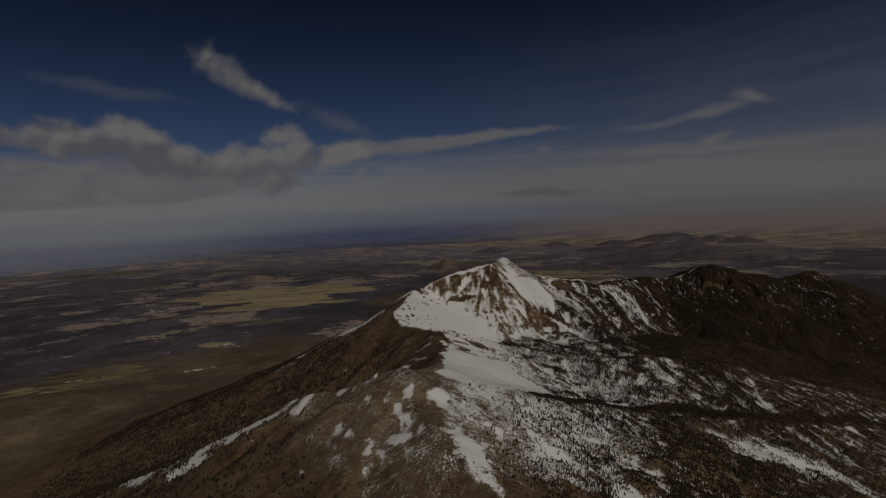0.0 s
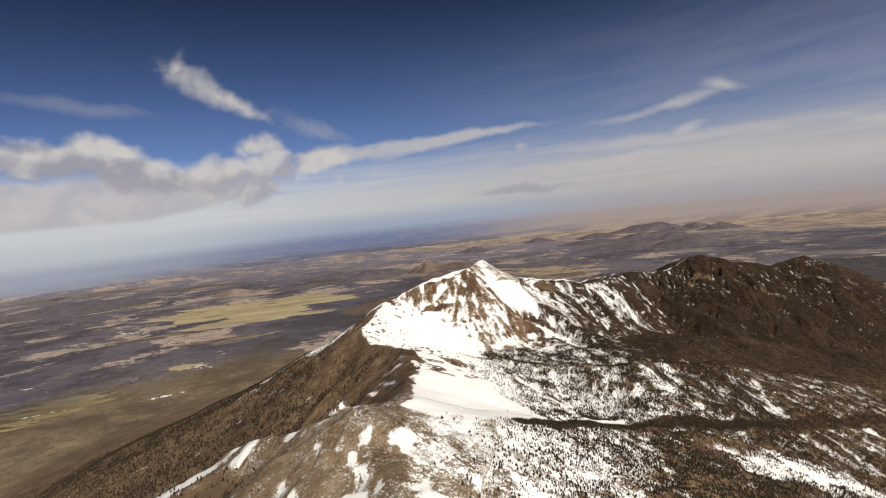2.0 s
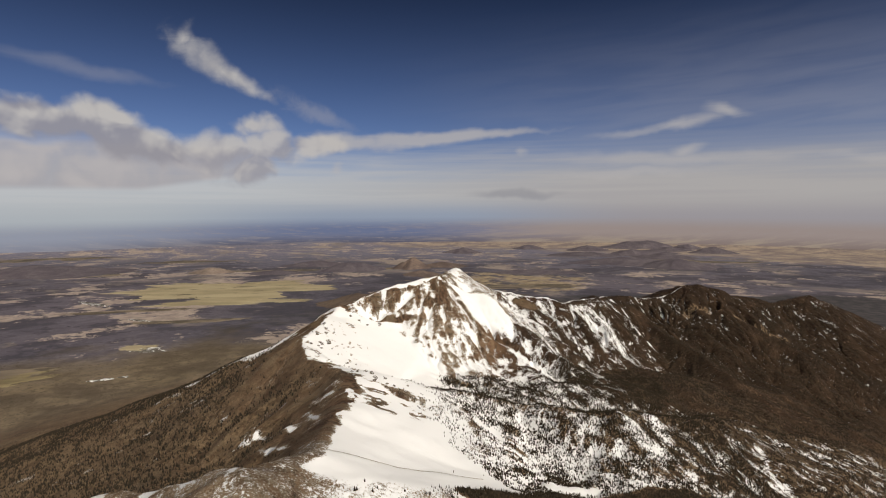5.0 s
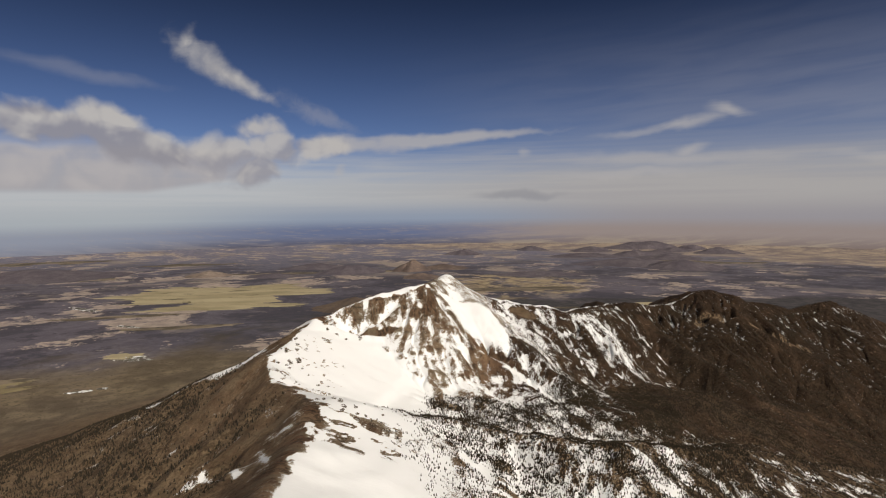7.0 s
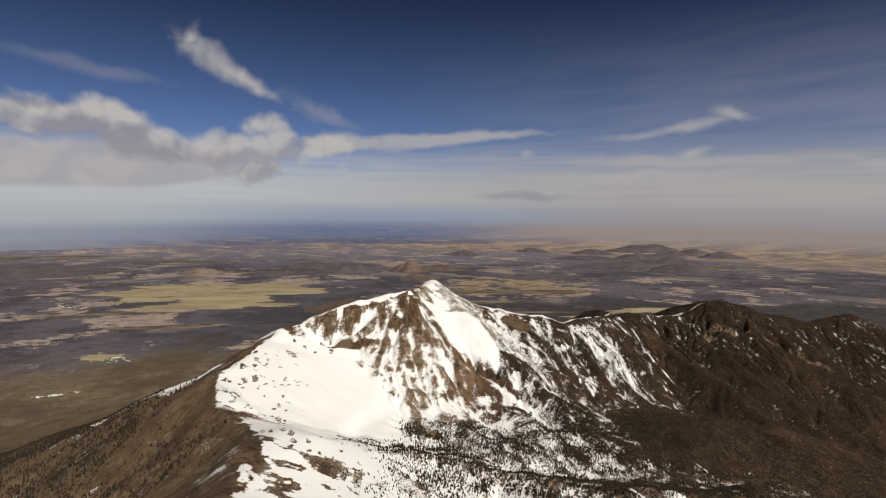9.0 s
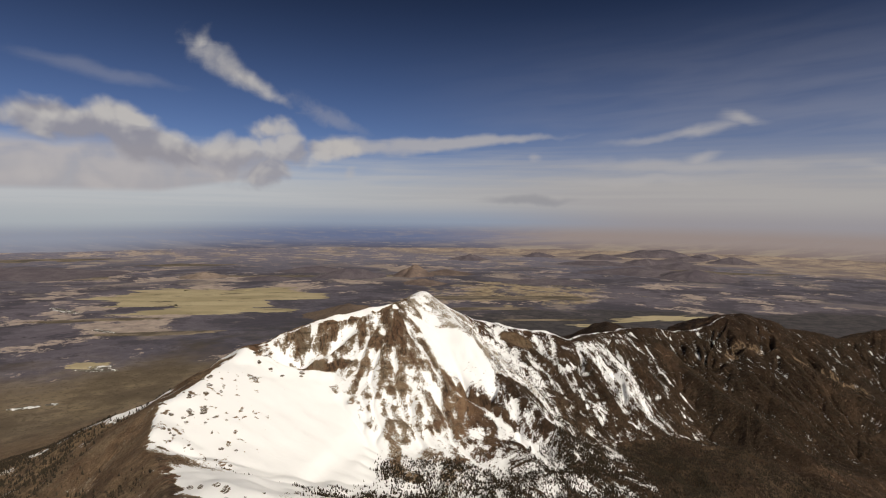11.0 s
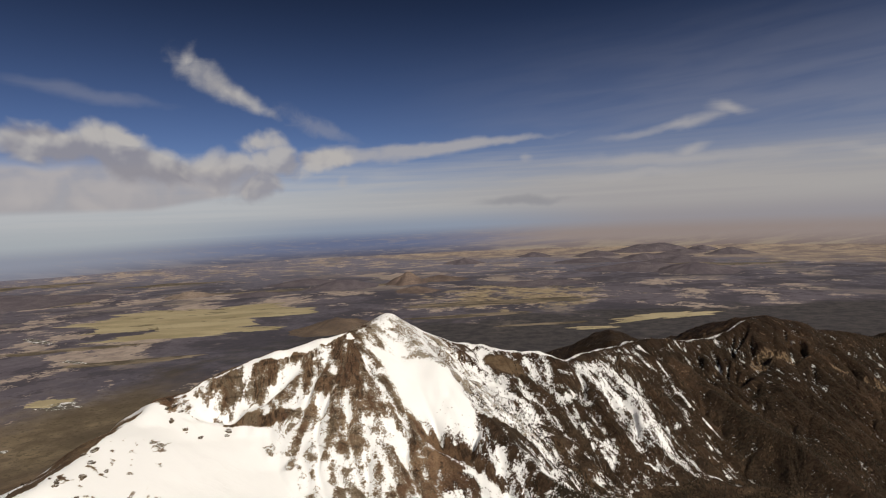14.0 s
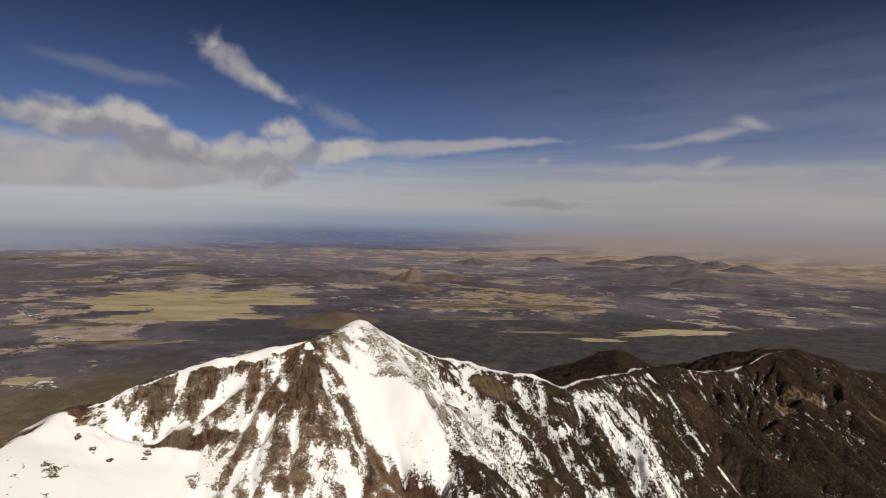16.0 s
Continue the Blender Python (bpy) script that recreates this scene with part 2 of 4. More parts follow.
    wood = n.mix(n.math("MULTIPLY", n.ramp(cliff_m, 0.0, -1.0), n.ramp(dash, 0.40, 0.33, 0.0, 0.6)), wood, (0.22, 0.150, 0.095))
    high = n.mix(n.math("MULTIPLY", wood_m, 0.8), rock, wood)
    high = n.mix(n.math("MULTIPLY", grass_m, 0.8), high, grass)
    # plain: dark woods cut by tawny parks, open desert to the right and far off
    wide = n.add("ShaderNodeMapping", {0: where, 3: (0.9, 1.0, 1.0)}).outputs[0]
    p0, p1, p2 = n.noise(wide, 0.0018, 4, 0.55), n.noise(wide, 0.0075, 8, 0.62), n.noise(where, 0.04, 5, 0.7)
    east = n.math("ADD", n.math("MULTIPLY", s.outputs[0], 0.75), s.outputs[1])
    open_land = n.ramp(n.math("ADD", east, n.math("MULTIPLY", n.math("SUBTRACT", n.noise(wide, 0.003, 7, 0.66), 0.5), 2200)), 3750, 4350)
    # the woods' purple tint stands for hazy air, put into their colour
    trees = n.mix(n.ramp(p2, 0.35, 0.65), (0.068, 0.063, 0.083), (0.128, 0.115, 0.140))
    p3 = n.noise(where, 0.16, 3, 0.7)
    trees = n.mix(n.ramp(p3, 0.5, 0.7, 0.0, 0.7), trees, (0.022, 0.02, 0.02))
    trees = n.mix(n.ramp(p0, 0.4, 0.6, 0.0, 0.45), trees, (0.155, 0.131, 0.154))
    # far woods turn pale blue: distance haze mixed into the base colour
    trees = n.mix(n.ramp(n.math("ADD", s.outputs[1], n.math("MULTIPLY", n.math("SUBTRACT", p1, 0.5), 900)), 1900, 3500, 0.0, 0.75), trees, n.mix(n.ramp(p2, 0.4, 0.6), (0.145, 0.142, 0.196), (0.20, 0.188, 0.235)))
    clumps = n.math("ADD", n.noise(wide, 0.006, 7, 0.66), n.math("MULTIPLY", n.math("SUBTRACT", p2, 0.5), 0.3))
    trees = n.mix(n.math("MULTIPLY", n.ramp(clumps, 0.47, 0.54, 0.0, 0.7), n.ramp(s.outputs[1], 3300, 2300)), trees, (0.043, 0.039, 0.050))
    parks = n.mix(n.ramp(p2, 0.3, 0.7), (0.25, 0.20, 0.182), (0.44, 0.36, 0.30))
    scrub = n.math("ADD", n.math("ADD", p1, n.math("MULTIPLY", n.math("SUBTRACT", p2, 0.5), 0.25)), n.math("MULTIPLY", n.math("SUBTRACT", p0, 0.5), 0.45))
    scrub = n.math("SUBTRACT", scrub, n.ramp(s.outputs[0], 250, 750, 0.0, 0.035))
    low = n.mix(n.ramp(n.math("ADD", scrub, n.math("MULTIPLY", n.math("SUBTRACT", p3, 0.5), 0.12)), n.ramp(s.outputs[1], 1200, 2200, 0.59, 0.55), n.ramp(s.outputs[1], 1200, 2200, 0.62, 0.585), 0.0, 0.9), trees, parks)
    grassland = n.ramp(n.math("ADD", n.noise(wide, 0.0045, 7, 0.62), n.math("MULTIPLY", n.math("SUBTRACT", p2, 0.5), 0.3)), n.ramp(s.outputs[1], 1200, 2200, 0.60, 0.54), n.ramp(s.outputs[1], 1200, 2200, 0.68, 0.63), 0.0, 0.75)
    low = n.mix(grassland, low, n.mix(n.ramp(p1, 0.4, 0.6), (0.150, 0.128, 0.130), (0.26, 0.215, 0.185)))
    # tawny fields beyond the summit, broken by dark woods
    fx, fy = n.math("DIVIDE", n.math("SUBTRACT", s.outputs[0], 330), 300), n.math("DIVIDE", n.math("SUBTRACT", s.outputs[1], 1900), 310)
    fields = n.math("SUBTRACT", 1.0, n.math("ADD", n.math("MULTIPLY", fx, fx), n.math("MULTIPLY", fy, fy)))
    fields = n.math("ADD", n.math("MULTIPLY", fields, 0.16), n.math("ADD", n.noise(wide, 0.013, 6, 0.68), n.math("MULTIPLY", n.math("SUBTRACT", p2, 0.5), 0.35)))
    low = n.mix(n.math("MULTIPLY", n.ramp(fields, 0.56, 0.66, 0.0, 0.9), n.ramp(fields, 0.3, 0.5)), low, n.mix(n.ramp(p2, 0.35, 0.65), (0.19, 0.142, 0.098), (0.37, 0.295, 0.185)))
    off_x, off_y = n.math("DIVIDE", n.math("SUBTRACT", s.outputs[0], 750), 1000), n.math("DIVIDE", n.math("SUBTRACT", s.outputs[1], 1230), 330)
    belt = n.math("ADD", n.math("ADD", n.math("MULTIPLY", off_x, off_x), n.math("MULTIPLY", off_y, off_y)), n.math("MULTIPLY", n.math("SUBTRACT", p1, 0.5), 2.0))
    low = n.mix(n.ramp(belt, 1.2, 0.8, 0.0, 0.95), low, n.mix(n.ramp(p2, 0.35, 0.65), (0.034, 0.032, 0.036), (0.072, 0.064, 0.064)))
    apron = n.math("ADD", n.add("ShaderNodeVectorMath", {0: where, 1: (-60.0, 420.0, 190.0)}, operation="DISTANCE").outputs["Value"], n.math("MULTIPLY", n.math("SUBTRACT", p1, 0.5), 700))
    low = n.mix(n.math("MULTIPLY", n.ramp(apron, 800, 520, 0.0, 0.8), n.ramp(s.outputs[0], 60, -60)), low, n.mix(n.ramp(n.math("ADD", p1, n.math("MULTIPLY", n.math("SUBTRACT", p2, 0.5), 0.4)), 0.35, 0.62), (0.115, 0.086, 0.050), (0.27, 0.205, 0.122)))
    low = n.mix(n.math("MULTIPLY", n.ramp(apron, 800, 520), n.ramp(p3, 0.52, 0.64, 0.0, 0.6)), low, (0.045, 0.038, 0.026))
    low = n.mix(n.math("MULTIPLY", n.ramp(apron, 560, 400, 0.0, 0.5), n.ramp(n.math("ADD", p2, n.math("MULTIPLY", p3, 0.5)), 0.5, 0.85, 1.0, 0.3)), low, (0.062, 0.047, 0.029))
    desert = n.mix(n.ramp(n.math("ADD", p1, n.math("MULTIPLY", n.math("SUBTRACT", p2, 0.5), 0.4)), 0.38, 0.62), (0.19, 0.148, 0.135), (0.36, 0.285, 0.215))
    low = n.mix(n.math("MULTIPLY", open_land, 0.85), low, desert)
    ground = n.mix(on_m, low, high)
    lines = n.math("MAXIMUM", fl.outputs[2], 0.0)
    ragged = n.math("ADD", n.math("MULTIPLY", n.math("SUBTRACT", fine, 0.5), 1.5), n.math("MULTIPLY", n.math("SUBTRACT", grit, 0.5), 1.3))
    ragged = n.math("MULTIPLY", ragged, n.ramp(fl.outputs[2], -0.6, 0.0, 0.62, 1.0))
    ragged = n.math("ADD", ragged, n.math("MULTIPLY", n.math("SUBTRACT", 0.5, ledge), n.ramp(fl.outputs[2], -0.6, -0.2, 0.2, 0.8)))
    ragged = n.math("ADD", ragged, n.math("MULTIPLY", n.math("SUBTRACT", threads, 0.5), n.math("MULTIPLY", lines, 2.4)))
    ragged = n.math("ADD", ragged, n.math("MULTIPLY", n.math("SUBTRACT", dash, 0.5), n.math("MULTIPLY", lines, 2.4)))
    edge = n.math("ADD", snow_m, ragged)
    thin = n.math("MULTIPLY", n.ramp(edge, -0.5, 0.02, 0.0, 0.85), n.math("MULTIPLY", n.ramp(cliff_m, -0.3, 0.0), n.ramp(wood_m, 0.5, 0.1)))
    ground = n.mix(n.math("MULTIPLY", thin, on_m), ground, (0.43, 0.345, 0.25))
    ground = n.mix(n.math("MULTIPLY", n.ramp(fl.outputs[2], -0.15, -0.5, 0.0, 0.8), on_m), ground, n.mix(n.ramp(grit, 0.35, 0.65), (0.33, 0.262, 0.185), (0.60, 0.53, 0.44)))
    snow_f = n.ramp(edge, -0.04, 0.06)
    colour = n.mix(snow_f, ground, (0.80, 0.80, 0.81))
    relief = n.math("ADD", n.math("ADD", n.math("MULTIPLY", fine, 0.9), n.math("MULTIPLY", mid, 1.5)), n.math("MULTIPLY", n.math("MULTIPLY", threads, n.add("ShaderNodeAttribute", attribute_name="clear").outputs["Fac"]), -2.6))
    relief = n.math("MULTIPLY", relief, n.ramp(snow_f, 0.0, 1.0, 1.0, 0.03))
    finish(n, colour, n.ramp(snow_f, 0, 1, 0.95, 0.6), n.math("MULTIPLY", relief, on_m), 1.0, 1.9)
    return m


def distance_material():
    """The farthest land, pale blue with the depth of air before it."""
    m, n = material("distance")
    where = n.add("ShaderNodeNewGeometry").outputs["Position"]
    s = n.add("ShaderNodeSeparateXYZ", {0: where})
    wide = n.add("ShaderNodeMapping", {0: where, 3: (0.35, 1.0, 1.0)}).outputs[0]
    p = n.noise(wide, 0.006, 7, 0.6)
    tan = n.ramp(n.math("ADD", s.outputs[0], n.math("MULTIPLY", n.math("SUBTRACT", p, 0.5), 1500)), -300, 1300)
    way = n.math("MULTIPLY", n.math("ARCTAN2", s.outputs[0], s.outputs[1]), 57.2958)
    p2 = n.noise(wide, 0.02, 6, 0.65)
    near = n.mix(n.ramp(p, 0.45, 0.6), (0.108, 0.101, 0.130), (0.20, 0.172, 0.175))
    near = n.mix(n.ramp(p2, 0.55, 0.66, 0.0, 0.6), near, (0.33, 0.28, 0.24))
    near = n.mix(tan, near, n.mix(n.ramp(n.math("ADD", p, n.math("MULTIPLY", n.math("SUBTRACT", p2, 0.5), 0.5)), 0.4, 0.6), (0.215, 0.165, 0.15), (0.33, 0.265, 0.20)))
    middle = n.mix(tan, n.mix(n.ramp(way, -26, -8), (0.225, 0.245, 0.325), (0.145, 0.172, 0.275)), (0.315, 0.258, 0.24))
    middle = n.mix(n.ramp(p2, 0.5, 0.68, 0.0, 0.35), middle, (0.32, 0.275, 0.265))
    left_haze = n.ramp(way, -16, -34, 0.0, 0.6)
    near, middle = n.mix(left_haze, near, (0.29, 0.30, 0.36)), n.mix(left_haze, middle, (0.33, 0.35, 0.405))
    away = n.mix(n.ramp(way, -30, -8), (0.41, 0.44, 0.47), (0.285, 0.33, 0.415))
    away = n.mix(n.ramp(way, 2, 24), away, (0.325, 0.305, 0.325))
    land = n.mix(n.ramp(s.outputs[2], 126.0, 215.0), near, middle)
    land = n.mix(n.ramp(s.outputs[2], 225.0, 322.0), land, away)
    # glows by itself: daylight and haze are both held in this colour
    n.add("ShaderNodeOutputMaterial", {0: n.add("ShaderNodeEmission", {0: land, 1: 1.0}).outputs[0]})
    return m


LAND, DISTANCE = land_material(), distance_material()

# ---- the lie of the land ----


def lattice(ix, iy, seed):
    h = (ix.astype(np.int64) * 374761393 + iy.astype(np.int64) * 668265263 + seed * 974634777) & 0x7FFFFFFF
    h = ((h ^ (h >> 13)) * 1274126177) & 0x7FFFFFFF
    return ((h ^ (h >> 16)) & 0xFFFF) / 65535.0


def value_noise(x, y, seed=0):
    ix, iy = np.floor(x), np.floor(y)
    fx, fy = x - ix, y - iy
    fx, fy = fx * fx * fx * (fx * (6 * fx - 15) + 10), fy * fy * fy * (fy * (6 * fy - 15) + 10)
    a, b = lattice(ix, iy, seed), lattice(ix + 1, iy, seed)
    c, d = lattice(ix, iy + 1, seed), lattice(ix + 1, iy + 1, seed)
    return (a + (b - a) * fx) * (1 - fy) + (c + (d - c) * fx) * fy


def fbm(x, y, octaves=4, seed=0, gain=0.5):
    total, amp, norm = 0.0, 1.0, 0.0
    for i in range(octaves):
        total = total + amp * value_noise(x * 2.0 ** i + 17.3 * i, y * 2.0 ** i - 9.1 * i, seed + i)
        norm += amp
        amp *= gain
    return total / norm


def smooth(v, lo, hi):
    q = np.clip((v - lo) / (hi - lo), 0, 1)
    return q * q * (3 - 2 * q)


# crests: points (x, y, z), then on the left and the right of the way: slope, its reach, slope beyond
CRESTS = {
    "spine": ([(-21, 238, 349.5), (-5, 264, 341), (-7, 303, 336), (-5, 332, 336.5), (-8, 360, 339), (-34, 395, 334), (-43, 425, 341), (-29, 482, 345.5)], (0.64, 90, 0.36), (0.42, 60, 0.5)),
    "rim": ([(-29, 482, 345), (-2, 505, 357.5), (43, 517, 364.5), (56, 549, 366)], (0.6, 100, 0.4), (0.96, 60, 0.6)),
    "east_rim": ([(56, 549, 361), (101, 575, 344), (149, 560, 337), (211, 608, 332), (255, 612, 330), (297, 619, 342), (335, 622, 330), (377, 623, 322), (420, 632, 327), (480, 650, 306), (600, 690, 255), (750, 740, 205)], (0.55, 120, 0.4), (0.62, 90, 0.42)),
    "spur": ([(56, 549, 361), (80, 520, 349), (99, 498, 331), (125, 468, 312)], (0.75, 60, 0.5), (0.75, 60, 0.5)),
    "buttress": ([(300, 610, 333), (318, 572, 314), (345, 535, 296), (385, 500, 272)], (0.75, 40, 0.4), (0.8, 40, 0.4)),
    "step_rib": ([(213, 604, 327), (232, 566, 313), (250, 526, 301), (262, 492, 288)], (0.7, 40, 0.4), (0.7, 40, 0.4)),
    "west_rib": ([(-29, 482, 341), (-91, 481, 315.5), (-160, 490, 272), (-240, 502, 236), (-360, 520, 205)], (0.52, 60, 0.38), (0.52, 60, 0.38)),
    "near_rib": ([(-21, 238, 344.5), (-66, 256, 335), (-130, 262, 305), (-260, 280, 248), (-400, 300, 208)], (0.5, 60, 0.34), (0.78, 50, 0.40)),
    "near_spur": ([(-21, 238, 344.5), (-5, 190, 337), (20, 120, 305), (40, 20, 255), (60, -150, 195)], (0.5, 100, 0.4), (0.4, 100, 0.4)),
    "inner_rib": ([(2, 366, 333), (43, 385, 320), (80, 385, 311.5), (126, 366, 313.5), (184, 379, 304), (230, 398, 288), (300, 430, 264), (400, 470, 238), (560, 520, 195)], (0.42, 40, 0.36), (0.40, 60, 0.38)),
    "hump_rib": ([(-21, 238, 344.5), (28, 268, 327), (75, 288, 312), (110, 302, 301), (144, 304, 290.5), (200, 300, 272), (280, 305, 247), (420, 330, 205)], (0.40, 30, 0.36), (0.38, 60, 0.36)),
    "track_rib": ([(-21, 238, 344.5), (20, 226, 324), (75, 232, 305), (150, 240, 281), (260, 250, 246), (420, 260, 205)], (0.34, 60, 0.3), (0.38, 60, 0.3)),
    "back_knob": ([(222, 690, 312), (228, 716, 315), (222, 790, 282), (215, 900, 215)], (0.5, 120, 0.4), (0.5, 120, 0.4)),
    "back_rib": ([(294, 626, 337), (282, 655, 330), (300, 740, 300), (330, 900, 215)], (0.5, 120, 0.4), (0.5, 120, 0.4)),
    "basin": ([(40, 455, 311), (87, 440, 306), (130, 450, 302), (193, 468, 297), (250, 482, 284), (340, 520, 260), (480, 560, 222), (700, 640, 186)], (0.10, 24, 0.4), (0.10, 24, 0.4)),
}


def plain_height(x, y):
    r = np.hypot(x - 50, y - 150)
    z = 190 - 0.02 * np.clip(r - 700, 0, 3300)
    z = z + 198 * smooth(r, 3850, 5000) + 10 * (fbm(x / 300, y / 300, 3, 40) - 0.5) * smooth(r, 300, 900)
    return z


def ellipse(x, y, cx, cy, rx, ry, turn=0.0):
    c, s = math.cos(radians(turn)), math.sin(radians(turn))
    u, v = ((x - cx) * c + (y - cy) * s) / rx, (-(x - cx) * s + (y - cy) * c) / ry
    return 1 - np.sqrt(u * u + v * v)  # 1 in the middle, 0 on the edge


def from_line(x, y, points):
    """Distance from a bent line."""
    best = np.full(x.shape, 1e9)
    for (ax, ay), (bx, by) in zip(points, points[1:]):
        lx, ly = bx - ax, by - ay
        u = np.clip(((x - ax) * lx + (y - ay) * ly) / (lx * lx + ly * ly), 0, 1)
        best = np.minimum(best, np.hypot(x - ax - u * lx, y - ay - u * ly))
    return best


def within(x, y, corners):
    """Distance inside the edge of an outlined patch; negative outside."""
    odd = np.zeros(x.shape, bool)
    for (ax, ay), (bx, by) in zip(corners, corners[1:] + corners[:1]):
        if ay != by:
            odd ^= ((ay > y) != (by > y)) & (x < ax + (bx - ax) * (y - ay) / (by - ay))
    return np.where(odd, 1, -1) * from_line(x, y, corners + corners[:1])


def blur(a, reach, times=3):
    """A soft mean over a square of cells."""
    for axis in (0, 1) * times:
        pad = [(0, 0), (0, 0)]
        pad[axis] = (reach + 1, reach)
        c = np.cumsum(np.pad(a, pad, mode="edge").astype(np.float64), axis=axis)
        k = 2 * reach + 1
        a = (np.take(c, range(k, c.shape[axis]), axis) - np.take(c, range(0, c.shape[axis] - k), axis)) / k
    return a


def carve(z, strength, cell, rounds):
    """Meltwater cuts gullies: each round it runs down to the lower cells and wears the bed by its amount and the slope."""
    z = z.astype(np.float32)
    water = np.ones_like(z)
    ways = [(a, b, np.float32(1 / (cell * math.hypot(a, b)))) for a in (-1, 0, 1) for b in (-1, 0, 1) if a or b]
    inner = np.zeros_like(z)
    inner[2:-2, 2:-2] = 1
    for i in range(rounds):
        drops = [np.maximum(z - np.roll(z, (-a, -b), (0, 1)), 0) * q for a, b, q in ways]
        shares = [d * d * d for d in drops]
        rate = water / (sum(shares) + np.float32(1e-9))
        inflow = sum(np.roll(w * rate, (a, b), (0, 1)) for w, (a, b, q) in zip(shares, ways))
        water = 1 + np.minimum(inflow * inner, 900)
        steep = np.maximum.reduce(drops)
        z = z - strength * inner * np.sqrt(water) * np.minimum(steep, 1.6)
        if i % 2:
            mean = (np.roll(z, 1, 0) + np.roll(z, -1, 0) + np.roll(z, 1, 1) + np.roll(z, -1, 1)) / 4
            z = z + 0.14 * inner * (mean - z)
    return z


def lean(x, y, who, along, side):
    """The way along a crest, or across the fall of the slope under the east rim, which runs askew."""
    names = list(CRESTS)
    askew = ((who == names.index("east_rim")) & (side < 0)) | ((who == names.index("spur")) & (side > 0))
    return np.where(askew, 0.937 * x + 0.35 * y, along)


def lay_land(x, y):
    """Height, and for the nearest crest: its number, the way along it and the distance from it."""
    best = np.full(x.shape, -1e9)
    first, second = np.full(x.shape, -1e9), np.full(x.shape, -1e9)
    total = np.zeros(x.shape)
    who, along, away, side = (np.zeros(x.shape) for _ in range(4))
    wx = x + 2.6 * (fbm(x / 28, y / 28, 3, 5) - 0.5) * 2
    wy = y + 2.6 * (fbm(x / 28, y / 28, 3, 9) - 0.5) * 2
    k = 3.6
    for number, (points, left, right) in enumerate(CRESTS.values()):
        crest = np.full(x.shape, -1e9)
        s0 = 0.0
        for (ax, ay, az), (bx, by, bz) in zip(points, points[1:]):
            lx, ly = bx - ax, by - ay
            length = math.hypot(lx, ly)
            ahead = ((wx - ax) * lx + (wy - ay) * ly) / length
            u = np.clip(ahead / length, 0, 1)
            past = np.maximum(-ahead, 0) * (s0 == 0)
            fan = np.where((ahead < 0) | (ahead > length), ahead - u * length, 0)
            dx, dy = wx - ax - u * lx, wy - ay - u * ly
            d = np.hypot(dx, dy)
            turn = (lx * dy - ly * dx) / length / np.maximum(d, 1e-6)  # +1 left, -1 right
            f = 0.5 + 0.5 * turn
            soft = 2.0 + 2.5 * smooth(np.hypot(x - 58, y - 545), 40, 10)
            d_soft = np.sqrt(d * d + soft * soft) - soft
            s1, reach, s2 = (left[i] * f + right[i] * (1 - f) for i in range(3))
            fall = s1 * np.minimum(d_soft, reach) + s2 * np.maximum(d - reach, 0) + 0.35 * past
            h = az + (bz - az) * u - fall
            win = h > crest
            crest = np.where(win, h, crest)
            top = h > best
            best = np.where(top, h, best)
            who, along, away = np.where(top, number, who), np.where(top, s0 + u * length + 20 * np.arctan2(fan, np.abs(turn) * d + 1e-6), along), np.where(top, d, away)
            side = np.where(top, turn, side)
            s0 += length
        second = np.maximum(second, np.minimum(crest, first))
        first = np.maximum(first, crest)
        total = total + np.exp(np.clip((crest - 330) / k, -200, 60))
    high = 330 + k * np.log(np.maximum(total, 1e-80))
    low = plain_height(x, y)
    gap = np.clip(0.5 + 0.5 * (high - low) / 34, 0, 1)
    z = low * (1 - gap) + high * gap + 34 * gap * (1 - gap)
    on = smooth(high - low, -25, 25)
    # gullies run down from the crests; rough ground everywhere
    leaning = lean(x, y, who, along, side)
    bend = 4 * (fbm(x / 35, y / 35, 2, 21) - 0.5)
    g1 = 1 - np.abs(2 * fbm((leaning + bend) / 13 + 31 * who, away / 70, 2, 60) - 1)
    g2 = 1 - np.abs(2 * fbm((leaning + bend) / 5 + 13 * who, away / 32, 2, 70) - 1)
    rocky = smooth(z, 290, 330)
    clear = smooth(first - second, 0.0, 7.0)  # no gullies where two slopes meet
    crags = smooth(x, 110, 170) * smooth(y, 450, 500) * rocky
    calm = 1 - 0.85 * np.maximum(smooth(ellipse(x, y, 18, 315, 48, 66, -12), 0.0, 0.3), smooth(ellipse(x, y, -2, 440, 48, 46), 0.0, 0.3))
    rim = (who == list(CRESTS).index("rim")) & (side < 0)
    g3 = 1 - np.abs(2 * fbm((along + bend) / 19 + 3, away / 60, 3, 66, 0.6) - 1)
    z = z - on * rim * smooth(away, 3, 12) * smooth(away, 46, 30) * clear * (4.0 * (g3 - 0.7) + 1.6 * (g2 - 0.72))
    z = z - on * calm * clear * smooth(away, 4, 26) * ((1.4 + 1.0 * rocky + 1.2 * smooth(x, -20, -60) + 2.4 * smooth(x, 110, 170) * smooth(y, 440, 500)) * (g1 - 0.75) * 1.6 + (0.3 + 1.1 * rocky + 1.2 * smooth(x, 110, 170) * smooth(y, 440, 500)) * (g2 - 0.72))
    z = z + on * (3.0 * (fbm(x / 40, y / 40, 4, 80) - 0.5) + 1.1 * (fbm(x / 7, y / 7, 4, 90, 0.6) - 0.5) * (0.4 + rocky))
    crag = smooth(fbm(x / 11, y / 11, 4, 95, 0.6), 0.5, 0.62) * rocky
    z = z + on * 2.3 * crag * calm * (fbm(x / 2.6, y / 2.6, 3, 97, 0.6) - 0.3)
